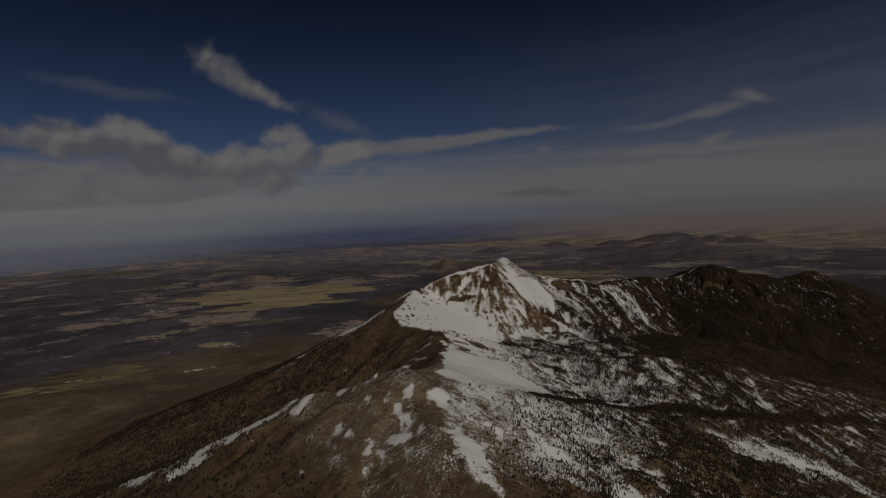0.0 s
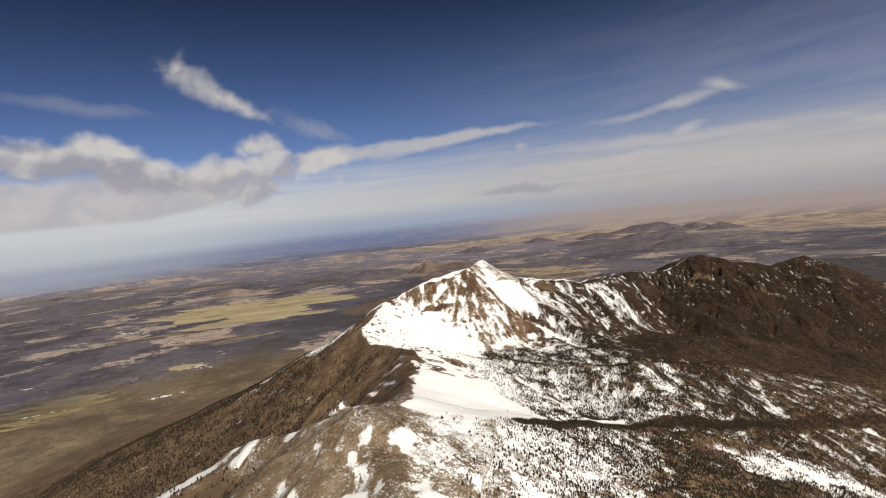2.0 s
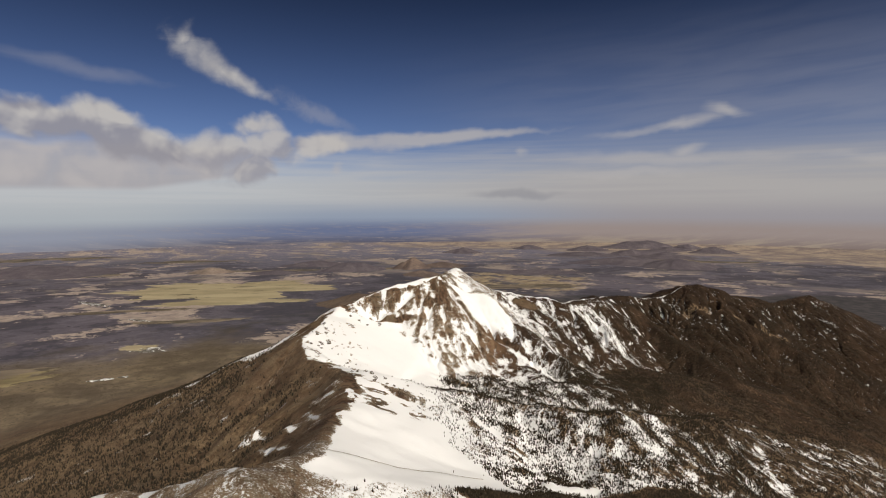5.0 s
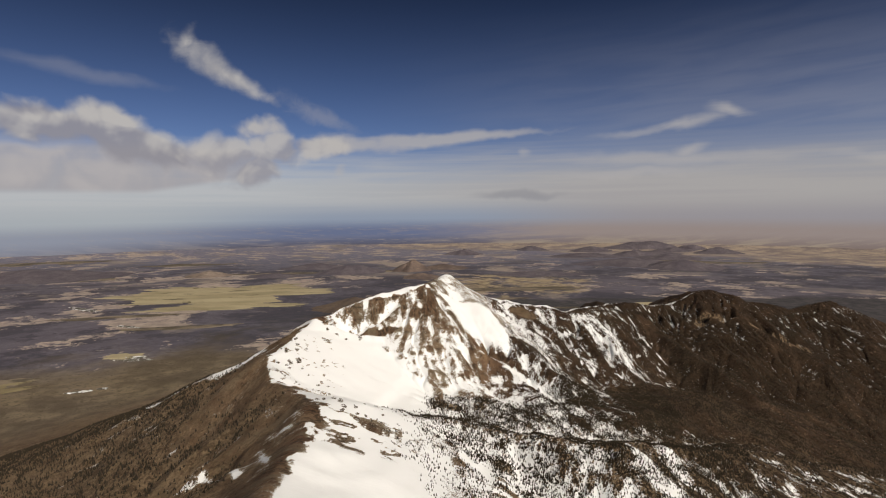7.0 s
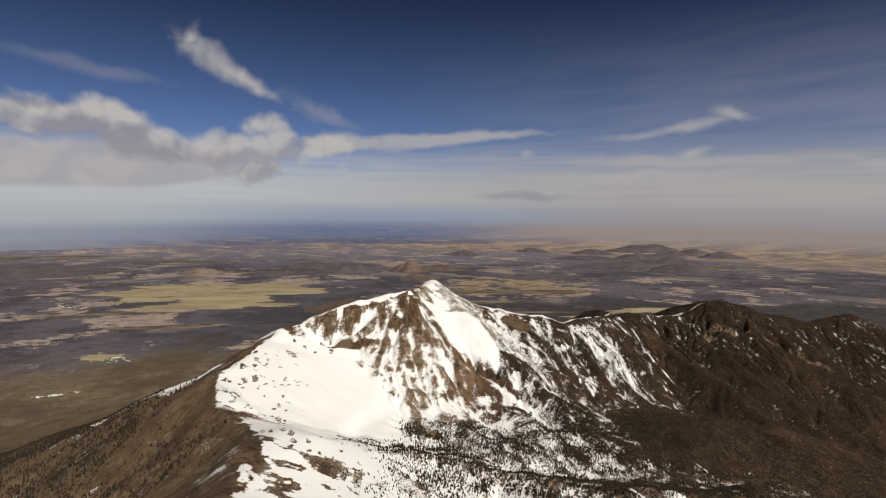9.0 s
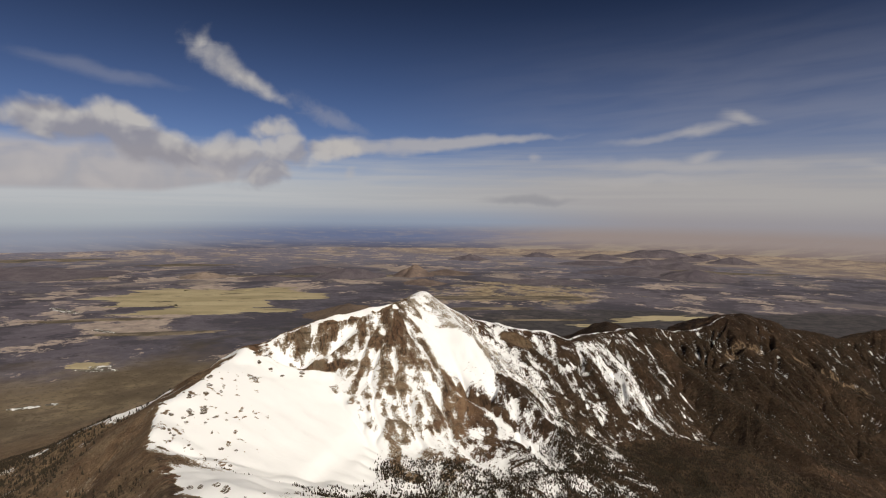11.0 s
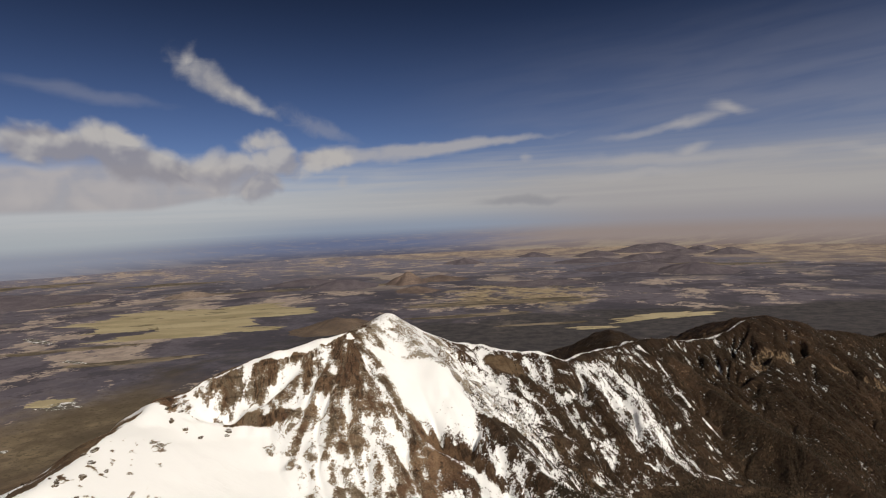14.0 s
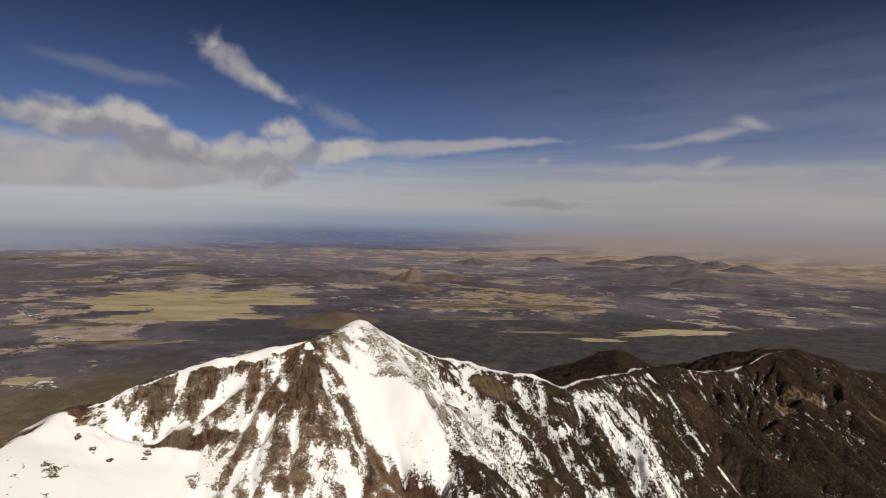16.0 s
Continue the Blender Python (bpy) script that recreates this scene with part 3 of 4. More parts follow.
    ridged = 1 - np.abs(2 * fbm(x / 17, y / 17, 4, 96, 0.55) - 1)
    z = z + 7.0 * crags * smooth(away, 5, 24) * (ridged - 0.72)
    # cliffs under the dark summit and along the bowl's rim
    for cx, cy, rx, ry, turn, drop in ((286, 593, 25, 6, -8, 6.0), (335, 578, 26, 7, -14, 6.0), (262, 585, 20, 5, 10, 4.0), (5, 494, 30, 6, 32, 4.0), (185, 560, 8, 26, 35, 3.0), (87, 485, 11, 5, -5, 4.5)):
        e = ellipse(x, y, cx, cy, rx, ry, turn)
        v = (-(x - cx) * math.sin(radians(turn)) + (y - cy) * math.cos(radians(turn))) / ry
        z = z - drop * smooth(e, 0.0, 0.5) * (0.5 - 0.5 * np.tanh(v * 5)) * (0.7 + 0.6 * fbm(x / 3, y / 3, 2, 99))
    return z, who, along, away, side, on, clear


def covers(x, y, z, who, along, away, side, on, clear, hollow):
    """Snow (over 0), its streakiness, wood and grass on the land."""
    names = list(CRESTS)

    def by(*which):
        return np.isin(who, [names.index(w) for w in which])

    def between(v, a, b, soft):
        return smooth(v, a - soft, a + soft) * smooth(v, b + soft, b - soft)

    right = smooth(side, 0.25, -0.25)
    left = 1 - right
    couloir = np.clip(hollow, -1.2, 1.2)
    rim, east = by("rim"), by("east_rim")
    snow = np.full(x.shape, -0.9)
    streak = np.full(x.shape, 0.25)

    def lay(where, value, lines=0.3):
        """Snow where nothing has laid more; lines: how far it breaks up along the fall of the slope."""
        more = where & (value > snow)
        snow[more] = value[more]
        streak[more] = lines

    every = np.ones(x.shape, bool)
    run = lean(x, y, who, along, side) + 5 * (fbm(x / 14, y / 14, 3, 192) - 0.5) + 31 * who
    dashes = 2.4 * (fbm(run / 2.6, away / 13, 4, 193, 0.65) - 0.5)  # broken lines down the slope
    blots = 2.0 * (fbm(x / 15, y / 15, 3, 194) - 0.5)
    chutes = 2.4 * (fbm(run / 5.0, away / 45, 2, 196) - 0.5)
    chips = 2.0 * (fbm(x / 2.4, y / 2.4, 3, 195, 0.6) - 0.5)
    torn = 1.8 * (fbm(x / 5, y / 5, 4, 186, 0.6) - 0.5)
    # the great bowl, up to the foot of the cliffs
    edge = np.minimum(ellipse(x, y, -6, 443, 62, 68) * 3.0, 1)
    edge = np.minimum(edge, (x + 2 * (y - 425) / 60 + 43.5) / 6) - 1.2 * smooth(x, 36, 56) - 1.6 * smooth(y, 402, 384)
    stones = smooth(fbm(x / 2.3, y / 2.3, 3, 182), 0.63, 0.70) * smooth(fbm(x / 24, y / 24, 2, 183), 0.42, 0.6) * smooth(x, 8, -12)
    lay(by("spine", "basin", "rim", "inner_rib") & (side < 0.4), edge * 0.9 - 1.05 * stones, 0.15)
    # cliffs and couloirs under the rim
    cliff = rim & (side < 0.3)
    sill = 24 + 3 * (fbm(along / 9, 0 * along, 2, 191) - 0.5)
    face = -0.21 + couloir * 0.18 + 0.50 * torn + 0.45 * dashes + 0.7 * chips + 0.35 * blots + 0.3 * smooth(along, 20, 6) + 0.9 * smooth(away, sill, sill + 3) * smooth(along, 48, 36)
    face = face + (0.5 * chutes + 0.06) * smooth(along, 50, 36) + 0.3 * chutes
    face = face - 1.3 * between(away, sill - 3.0, sill + 0.8, 0.8) * between(along, 10, 52, 4) + 0.05 * between(away, sill + 2, 60, 4)
    face = face - 0.30 * smooth(from_line(x, y, ((43, 514), (43, 500))), 7, 4) - 0.35 * smooth(from_line(x, y, ((46, 474), (47, 452))), 6, 3)
    lip = 3.4 * fbm(along / 7, 0 * along, 3, 184) + 2.2 * between(along, 45, 78, 8) - 1.2
    face = np.where(away < lip, 0.6, face)
    snow[cliff], streak[cliff] = face[cliff], -0.15
    # the summit's dusted cone, the snowfield below it and the tongues that run on from its foot
    beyond = smooth(x - 50 - 0.35 * np.maximum(520 - y, 0), -4, 4)
    cone = 0.5 + 1.1 * ellipse(x, y, 80, 535, 55, 27, -33)
    lay(cone + 0.4 * torn > 0.5, np.minimum(cone, 0.06) + 0.10 * torn + 0.25 * dashes - 0.9 * (1 - beyond), -0.6)
    lay(by("spur", "rim", "east_rim", "basin") & (x > 50) & (x < 160), -0.15 + 0.20 * couloir + 0.3 * chips + 0.16 * smooth(away, 60, 15) - 0.25 * smooth(x, 115, 155) + 0.3 * torn + 0.4 * dashes + 0.25 * blots, 0.45)
    lay(by("spur", "rim", "basin") & (x > 8) & (x < 75) & (y > 438) & (away > 26), -0.10 + 0.24 * couloir + 0.3 * torn + 0.5 * dashes + 0.25 * blots, 0.4)
    lay(every, np.minimum(within(x, y, SNOWFIELD) / 5.5 + 0.25 * torn + 0.3 * chips + 0.1, 0.85), 0.1)
    for line, wide in ((((97, 490), (103, 477)), 2.2), (((72, 484), (90, 478), (111, 462), (119, 441)), 3.6), (((56, 481), (63, 466), (72, 443)), 1.7), (((40, 474), (36, 452)), 1.6),
                       (((146, 540), (151, 511)), 1.3), (((206, 599), (215, 568), (223, 538)), 1.5), (((64, 478), (72, 466), (83, 446)), 1.5), (((29, 476), (25, 455)), 1.8)):
        lay(every, 0.5 - from_line(x, y, line) / wide + 0.9 * torn + 0.25 * couloir, 0.3)
    step = within(x, y, [(72, 488), (82, 488), (94, 487), (96, 480), (86, 481), (74, 485)])
    snow = snow - 0.9 * smooth(step, -0.8, 0.8)
    # the east rim: cornice, couloirs thinning out to the right
    lay(east & (along < 262), 0.65 - away / (2.8 * fbm(along / 6, 0 * along, 3, 185) + 1.0 - 0.9 * smooth(along, 100, 170)) - 0.45 * smooth(along, 160, 185), 0.3)
    thin = -0.42 + 0.22 * smooth(along, 170, 90) + 0.16 * smooth(along, 100, 10) - 0.10 * smooth(along, 150, 230)
    lay(east & (side < 0.3), thin + 0.16 * couloir + (0.25 - 0.15 * smooth(along, 140, 190)) * torn + (0.55 - 0.35 * smooth(along, 140, 190)) * dashes + 0.3 * chips + 0.2 * blots - 0.12 * smooth(away, 40, 75), 0.6)
    lay(every, np.minimum(within(x, y, [(153, 559), (176, 565), (188, 545), (198, 503), (190, 505), (168, 533)]) / 9, 0.16) + 0.06 * couloir + 0.35 * torn + 0.65 * dashes, 0.6)
    lay(every, 0.2 - from_line(x, y, ((150, 508), (183, 505), (211, 506))) / 1.8 + 0.9 * torn, 0.3)
    lay(by("step_rib", "buttress"), -0.6 + 0.12 * couloir + 0.3 * chips + 0.15 * dashes, 0.5)
    lay(east & (along < 30), -0.5 + 0.5 * couloir * left, 0.5)
    # the saddle's east side
    slope = np.clip((away - 2.0 + 9 * torn * smooth(y, 290, 320)) / 3.0, -0.4, 1) * between(along, 20, 152, 8) * smooth(away - 7 * torn, 72, 30)
    slope = slope * 1.5 - 0.5 - 0.75 * smooth(y - 252 - 0.55 * (x + 5), 6, -6)
    lay(by("spine") & (side < 0.2) & (x < 62), slope - 1.15 * smooth(ellipse(x, y, 10, 352, 34, 17, 10), 0.0, 0.5) * smooth(fbm(x / 4, y / 4, 4, 181, 0.6), 0.52, 0.62), 0.12)
    tongue = within(x, y, [(-4, 268), (-3, 316), (6, 350), (28, 345), (45, 318), (62, 300), (81, 285), (62, 281), (43, 276), (20, 262)])
    bare = smooth(ellipse(x, y, 12, 346, 36, 22, 6), 0.0, 0.4) * smooth(fbm(x / 5, y / 4, 4, 181, 0.6), 0.50, 0.57)
    lay(every, np.minimum(tongue / 4 + 0.5 * torn, 0.9) - 1.5 * bare, 0.1)
    snow = snow - 1.2 * bare * by("spine", "inner_rib")
    lay(by("inner_rib") & (x > -8), 0.75 - along / 48 - away / 90, 0.2)
    # dusting on the near shoulder, snow under the trees below it
    lay(by("spine", "hump_rib", "near_spur", "track_rib"), np.minimum(1.1 * ellipse(x, y, 16, 240, 50, 50) - 0.2, -0.03) - 0.9 * smooth(x, 0, -16), 0.4)
    lay(by("near_rib", "near_spur", "track_rib", "spine"), -0.22 - 0.4 * smooth(z, 334, 318) - 0.6 * smooth(y, 268, 282) * smooth(x, 2, -4), 0.3)
    lay(by("spine") & (x > 30), 0.2 + 0.5 * couloir, 0.4)
    lay(every, 1.2 * ellipse(x, y, 84, 313, 48, 6, 13) + 0.6 * torn - 0.1, 0.3)
    lay(by("hump_rib", "spine", "track_rib"), np.minimum(1.2 * ellipse(x, y, 44, 266, 46, 40, 20), 0.12), 0.4)
    lay(every, 1.5 * ellipse(x, y, 5, 192, 6, 18, 24) + torn - 0.05, 0.2)
    lay(by("near_spur", "near_rib", "spine", "track_rib"), np.minimum(0.8 * ellipse(x, y, -16, 214, 24, 20), 0.3) - 0.2 + 4.0 * (fbm(x / 4.5, y / 8, 3, 189) - 0.62), 0.2)
    # ribs of the inner basin
    lay(by("inner_rib", "basin") & (x > 20), 0.08 + 0.3 * couloir + 0.3 * smooth(x, 80, 40) + 0.12 * smooth(x, 135, 105) - 0.36 * smooth(x, 85, 180) - 0.7 * smooth(y + 8 * (fbm(x / 10, y / 10, 2, 190) - 0.5), 415, 440), 0.6)
    lay(by("inner_rib") & (side < 0), 0.8 - np.abs(along - 150) / 6 - smooth(away, 26, 40), 0.6)
    lay(by("inner_rib") & (side < 0), 0.4 - np.abs(along - 92 - 0.3 * away) / 7 - smooth(away, 40, 56), 0.6)
    lay(by("hump_rib", "track_rib") & (x > 10), 0.04 + 0.4 * couloir + 0.3 * dashes - smooth(x, 50, 130) * 0.5, 0.6)
    lay(every, 1.3 * ellipse(x, y, 176, 283, 34, 13, -14) + 0.4 * couloir - 0.15, 0.9)
    # drifts along the western ribs
    drift = fbm(along / 13, away / 10, 3, 133)
    lay(by("near_rib", "hump_rib", "near_spur", "track_rib") & (x < -24) & (x > -230), 0.45 - np.abs(y - 252 - 0.12 * np.abs(x + 50)) / 9 + 5.0 * (drift - 0.58), 0.3)
    lay(every, 0.75 - from_line(x, y, ((-31, 481), (-60, 480), (-91, 480), (-138, 486))) / 3.6 + 0.5 * torn, 0.2)
    for line in (((-33, 470), (-48, 457), (-60, 456), (-94, 477)), ((-26, 322), (-33, 334), (-48, 346)), ((-14, 318), (-24, 340)), ((-22, 300), (-40, 318))):
        lay(every, 0.35 - from_line(x, y, line) / 2.6 + 0.8 * torn, 0.2)
    lay(by("west_rib") & (along < 125), 1.0 - np.abs(away - 1) / 4.5 + 2.0 * (drift - 0.55), 0.4)
    lay(by("near_rib", "west_rib", "spine") & (side > 0) & (z > 230), 2.6 * (fbm(x / 13, y / 8, 3, 140) - 0.86), 0.4)
    snow = snow + (0.5 - 0.36 * smooth(streak, 0.5, 0.9)) * (fbm(x / 9, y / 9, 4, 110, 0.6) - 0.5) + 0.25 * (fbm(x / 2.2, y / 2.2, 3, 120) - 0.5)
    snow = np.where(on > 0.5, snow, -0.9 + 0 * snow)
    # trees: thick in the basin and on the ribs, thinning upward; none on the high rock
    wood = smooth(z, 336, 306) * on * (0.4 + 0.6 * smooth(fbm(x / 22, y / 22, 4, 150), 0.36, 0.6))
    wood = np.where(east & (side < 0), (0.45 + 0.35 * smooth(along, 120, 180)) * smooth(z, 342, 322) * on, wood)
    wood = np.maximum(wood, smooth(ellipse(x, y, 100, 428, 66, 19, -8), -0.1, 0.25))
    wood = np.maximum(wood, smooth(ellipse(x, y, 92, 298, 62, 12, 10), -0.1, 0.3))
    wood = np.maximum(wood, 0.85 * smooth(ellipse(x, y, 110, 262, 66, 34, 6), 0.0, 0.4))
    wood = wood * smooth(snow + 0.25 * (fbm(x / 6, y / 6, 3, 170) - 0.5), 0.8, 0.45)
    wood = wood * (1 - smooth(ellipse(x, y, 78, 508, 26, 44, 22), 0.0, 0.2)) * (1 - 0.9 * smooth(ellipse(x, y, 2, 325, 44, 66), 0.0, 0.6)) * (1 - smooth(ellipse(x, y, -5, 445, 50, 50), 0.0, 0.2))
    wood = np.maximum(wood, 0.9 * smooth(from_line(x, y, ((-34, 374), (-72, 365), (-130, 384), (-210, 400))), 16, 5) * on)
    wood = np.where(by("spine", "west_rib", "near_rib") & (side > 0) & (x < -40), np.maximum(wood, 0.75 * smooth(z, 314, 296) * smooth(z, 222, 245) * on), wood)
    wood = wood * (1 - 0.93 * smooth(tongue + 3 * torn, 0, 4))
    # line of trees in the valley, with its shadow painted in as dark ground
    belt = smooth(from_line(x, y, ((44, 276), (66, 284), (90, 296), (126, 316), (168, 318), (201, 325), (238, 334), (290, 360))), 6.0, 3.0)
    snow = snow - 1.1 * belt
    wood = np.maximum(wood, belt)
    wood = np.where(by("inner_rib") & (x > 40), np.maximum(wood, 0.9 * smooth(x, 30, 60)), wood)
    wood = wood * (1 - smooth(y, 436, 448) * smooth(x, 118, 100) * smooth(x, 0, 20))
    grass = smooth(z, 268, 222) * on * smooth(x, 40, -60) * smooth(fbm(x / 70, y / 70, 4, 160), 0.34, 0.6)
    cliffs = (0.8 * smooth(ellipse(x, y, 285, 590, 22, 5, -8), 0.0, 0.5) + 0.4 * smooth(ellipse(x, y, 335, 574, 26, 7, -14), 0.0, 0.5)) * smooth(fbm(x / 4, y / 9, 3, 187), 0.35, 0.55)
    # mask for the near-black tone: dark rock and trees, plus painted shading
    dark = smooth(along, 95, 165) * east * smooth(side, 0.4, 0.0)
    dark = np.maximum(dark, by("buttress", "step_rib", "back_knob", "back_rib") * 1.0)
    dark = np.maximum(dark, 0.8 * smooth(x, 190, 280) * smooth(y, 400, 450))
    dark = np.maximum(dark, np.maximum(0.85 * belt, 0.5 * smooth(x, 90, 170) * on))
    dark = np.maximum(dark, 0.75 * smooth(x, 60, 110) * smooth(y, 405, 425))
    tawny = by("near_rib", "near_spur", "track_rib", "hump_rib") * smooth(x, 40, 5) * smooth(z, 290, 318) * (0.7 + 0.3 * smooth(fbm(x / 12, y / 12, 3, 188), 0.4, 0.6))
    scree = by("spine", "west_rib", "near_rib") * smooth(side, -0.1, 0.3) * smooth(x, -5, -20) * 0.55 * on
    patch = smooth(ellipse(x, y, 118, 558, 15, 6, -26), 0.0, 0.4)
    snow, grass = snow - 0.8 * patch, np.maximum(grass, 0.95 * patch)
    grass = np.maximum(grass, 0.7 * smooth(ellipse(x, y, 150, 297, 28, 10, -4), 0.0, 0.4))
    grass = np.maximum(np.maximum(np.maximum(grass, tawny), scree), 0.9 * smooth(ellipse(x, y, 70, 532, 34, 26, -40), 0.0, 0.3) * smooth(x, 50, 58))
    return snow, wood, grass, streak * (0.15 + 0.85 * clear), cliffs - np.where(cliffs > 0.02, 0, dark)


def steps(fine_lo, fine_hi, fine, lo, hi, growth):
    """Coordinates that are evenly close between two bounds and spread outward."""
    mid = list(np.arange(fine_lo, fine_hi, fine))
    up, step = [mid[-1]], fine
    while up[-1] < hi:
        step *= growth
        up.append(up[-1] + step)
    down, step = [mid[0]], fine
    while down[-1] > lo:
        step *= growth
        down.append(down[-1] - step)
    return np.array(down[:0:-1] + mid + up[1:])


CELL = 0.8
gx = steps(-95, 425, CELL, -4800, 4800, 1.04)
gy = steps(185, 640, CELL, -4800, 4800, 1.07)
# ---- end of the lie of the land ----

# ---- the land ----
X, Y = np.meshgrid(gx, gy)
far = np.maximum(np.abs(X - 50), np.abs(Y - 150))
f = smooth(far, 1200, 3200)
shrink = 1 + f * (far / np.maximum(np.hypot(X - 50, Y - 150), 1e-6) - 1)
shrink = shrink * np.minimum(1, 4830 / np.maximum(far, 1))
X, Y = 50 + (X - 50) * shrink, 150 + (Y - 150) * shrink
land = list(lay_land(X, Y))
i0, i1 = np.searchsorted(gy, (187, 636))
j0, j1 = np.searchsorted(gx, (-93, 421))
CUT = (slice(i0, i1), slice(j0, j1))


def carve_land(x, y, z, who, away, side, on):
    """The land with its gullies, and how hollow (over 0) or ribbed each place is."""
    names = list(CRESTS)
    soft = np.maximum.reduce([smooth(ellipse(x, y, 18, 315, 52, 70, -12), 0.0, 0.2), smooth(ellipse(x, y, -4, 440, 44, 42), 0.0, 0.3),
                              0.8 * smooth(within(x, y, SNOWFIELD), -2, 3), 0.75 * smooth(ellipse(x, y, 70, 532, 30, 24, -40), 0, 0.4)])
    bite = (0.0026 + 0.0032 * smooth(z, 285, 325) * smooth(y, 425, 455)) * (0.45 + 1.1 * smooth(fbm(x / 16, y / 16, 3, 320), 0.35, 0.65))
    bite = np.where(np.isin(who, [names.index(w) for w in ("inner_rib", "hump_rib", "track_rib", "near_spur")]), 0.0022, bite)
    border = np.minimum(np.minimum(x + 93, 421 - x), np.minimum(y - 187, 636 - y))
    bite = bite * (1 - soft) * on * smooth(border, 0, 14)
    bite = bite * np.where((who == names.index("rim")) & (away < 26), 0.75, 1) * (1 - 0.4 * smooth(x, 90, 60)) * (1 + 0.5 * smooth(x, 200, 260))
    grain = 4.0 * (fbm(x / 19, y / 19, 2, 330) - 0.5) + 2.6 * (fbm(x / 9.0, y / 9.0, 3, 300, 0.6) - 0.5) + 1.3 * (fbm(x / 3.2, y / 3.2, 2, 310) - 0.5)
    # beds of rock stand out as ledges round the headwall
    banks = np.isin(who, [names.index(w) for w in ("rim", "spur", "buttress", "step_rib")]) | ((who == names.index("east_rim")) & (side < 0))
    tilt = z + 0.10 * x + 3.0 * (fbm(x / 22, y / 22, 3, 340) - 0.5)
    grain = grain + banks * smooth(away, 3, 9) * (0.35 * np.sin(tilt * 1.25) + 0.28 * np.sin(tilt * 2.9 + 1.0)) * (0.3 + 1.2 * smooth(fbm(x / 13, y / 13, 2, 350), 0.35, 0.6))
    cut = carve(z + grain * (1 - soft) * on * smooth(border, 0, 14), bite.astype(np.float32), CELL, 80)
    hollow = (blur(cut, 2) - cut) / 0.40 + (blur(cut, 6) - cut) / 1.3
    return cut, hollow


SNOWFIELD = [(50, 517), (57, 520), (72, 522), (90, 515), (97, 501), (97, 491), (92, 488), (81, 490), (66, 495), (59, 506)]
HOLLOW = np.zeros(X.shape)
carved, HOLLOW[CUT] = carve_land(X[CUT], Y[CUT], *[land[i][CUT] for i in (0, 1, 3, 4, 5)])
land[0] = land[0].copy()
land[0][CUT] = carved
Z = land[0]
COVER = covers(X, Y, *land, HOLLOW)


def sample(field, x, y):
    """A field of the land at places near the mountain, between the mesh's points."""
    x, y = np.atleast_1d(np.asarray(x, float)), np.atleast_1d(np.asarray(y, float))
    i, j = np.clip(np.searchsorted(gy, y) - 1, 0, len(gy) - 2), np.clip(np.searchsorted(gx, x) - 1, 0, len(gx) - 2)
    v, u = (y - gy[i]) / (gy[i + 1] - gy[i]), (x - gx[j]) / (gx[j + 1] - gx[j])
    return (field[i, j] * (1 - u) + field[i, j + 1] * u) * (1 - v) + (field[i + 1, j] * (1 - u) + field[i + 1, j + 1] * u) * v


def height(x, y):
    return sample(Z, x, y)


def sheet(name, keep, label, category, kind="", surface=LAND):
    """The cells of the land in keep, as one object."""
    rows, cols = X.shape
    corner = np.arange(rows * cols).reshape(rows, cols)
    quads = np.stack([corner[:-1, :-1], corner[:-1, 1:], corner[1:, 1:], corner[1:, :-1]], -1)[keep]
    used, inverse = np.unique(quads, return_inverse=True)
    me = bpy.data.meshes.new(name)
    me.vertices.add(len(used))
    me.vertices.foreach_set("co", np.stack([X.flat[used], Y.flat[used], Z.flat[used]], -1).astype(np.float32).ravel())
    me.loops.add(quads.size)
    me.loops.foreach_set("vertex_index", inverse.ravel().astype(np.int32))
    me.polygons.add(len(quads))
    me.polygons.foreach_set("loop_start", np.arange(len(quads), dtype=np.int32) * 4)
    me.update(calc_edges=True)
    me.shade_smooth()
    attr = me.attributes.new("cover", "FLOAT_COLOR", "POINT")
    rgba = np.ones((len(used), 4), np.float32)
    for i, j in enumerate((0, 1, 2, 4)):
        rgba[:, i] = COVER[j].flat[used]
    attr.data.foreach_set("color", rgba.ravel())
    attr = me.attributes.new("high", "FLOAT", "POINT")
    attr.data.foreach_set("value", land[5].flat[used].astype(np.float32))
    attr = me.attributes.new("flow", "FLOAT_VECTOR", "POINT")
    flow = np.stack([lean(X, Y, land[1], land[2], land[4]) + 97 * land[1], land[3], COVER[3]], -1).reshape(-1, 3)[used]
    attr.data.foreach_set("vector", flow.astype(np.float32).ravel())
    attr = me.attributes.new("clear", "FLOAT", "POINT")
    attr.data.foreach_set("value", land[6].flat[used].astype(np.float32))
    me.normals_split_custom_set_from_vertices(NORMALS.reshape(-1, 3)[used])
    me.materials.append(surface)
    return tagged(new(name, me), label, category, kind=kind)


def land_normals():
    tx = np.stack([np.gradient(a, axis=1) for a in (X, Y, Z)], -1)
    ty = np.stack([np.gradient(a, axis=0) for a in (X, Y, Z)], -1)
    v = np.cross(tx, ty)
    return v / np.maximum(np.linalg.norm(v, axis=-1, keepdims=True), 1e-9)


NORMALS = land_normals()
who = np.where(land[5] > 0.02, land[1], -1)[:-1, :-1]
order = list(CRESTS)
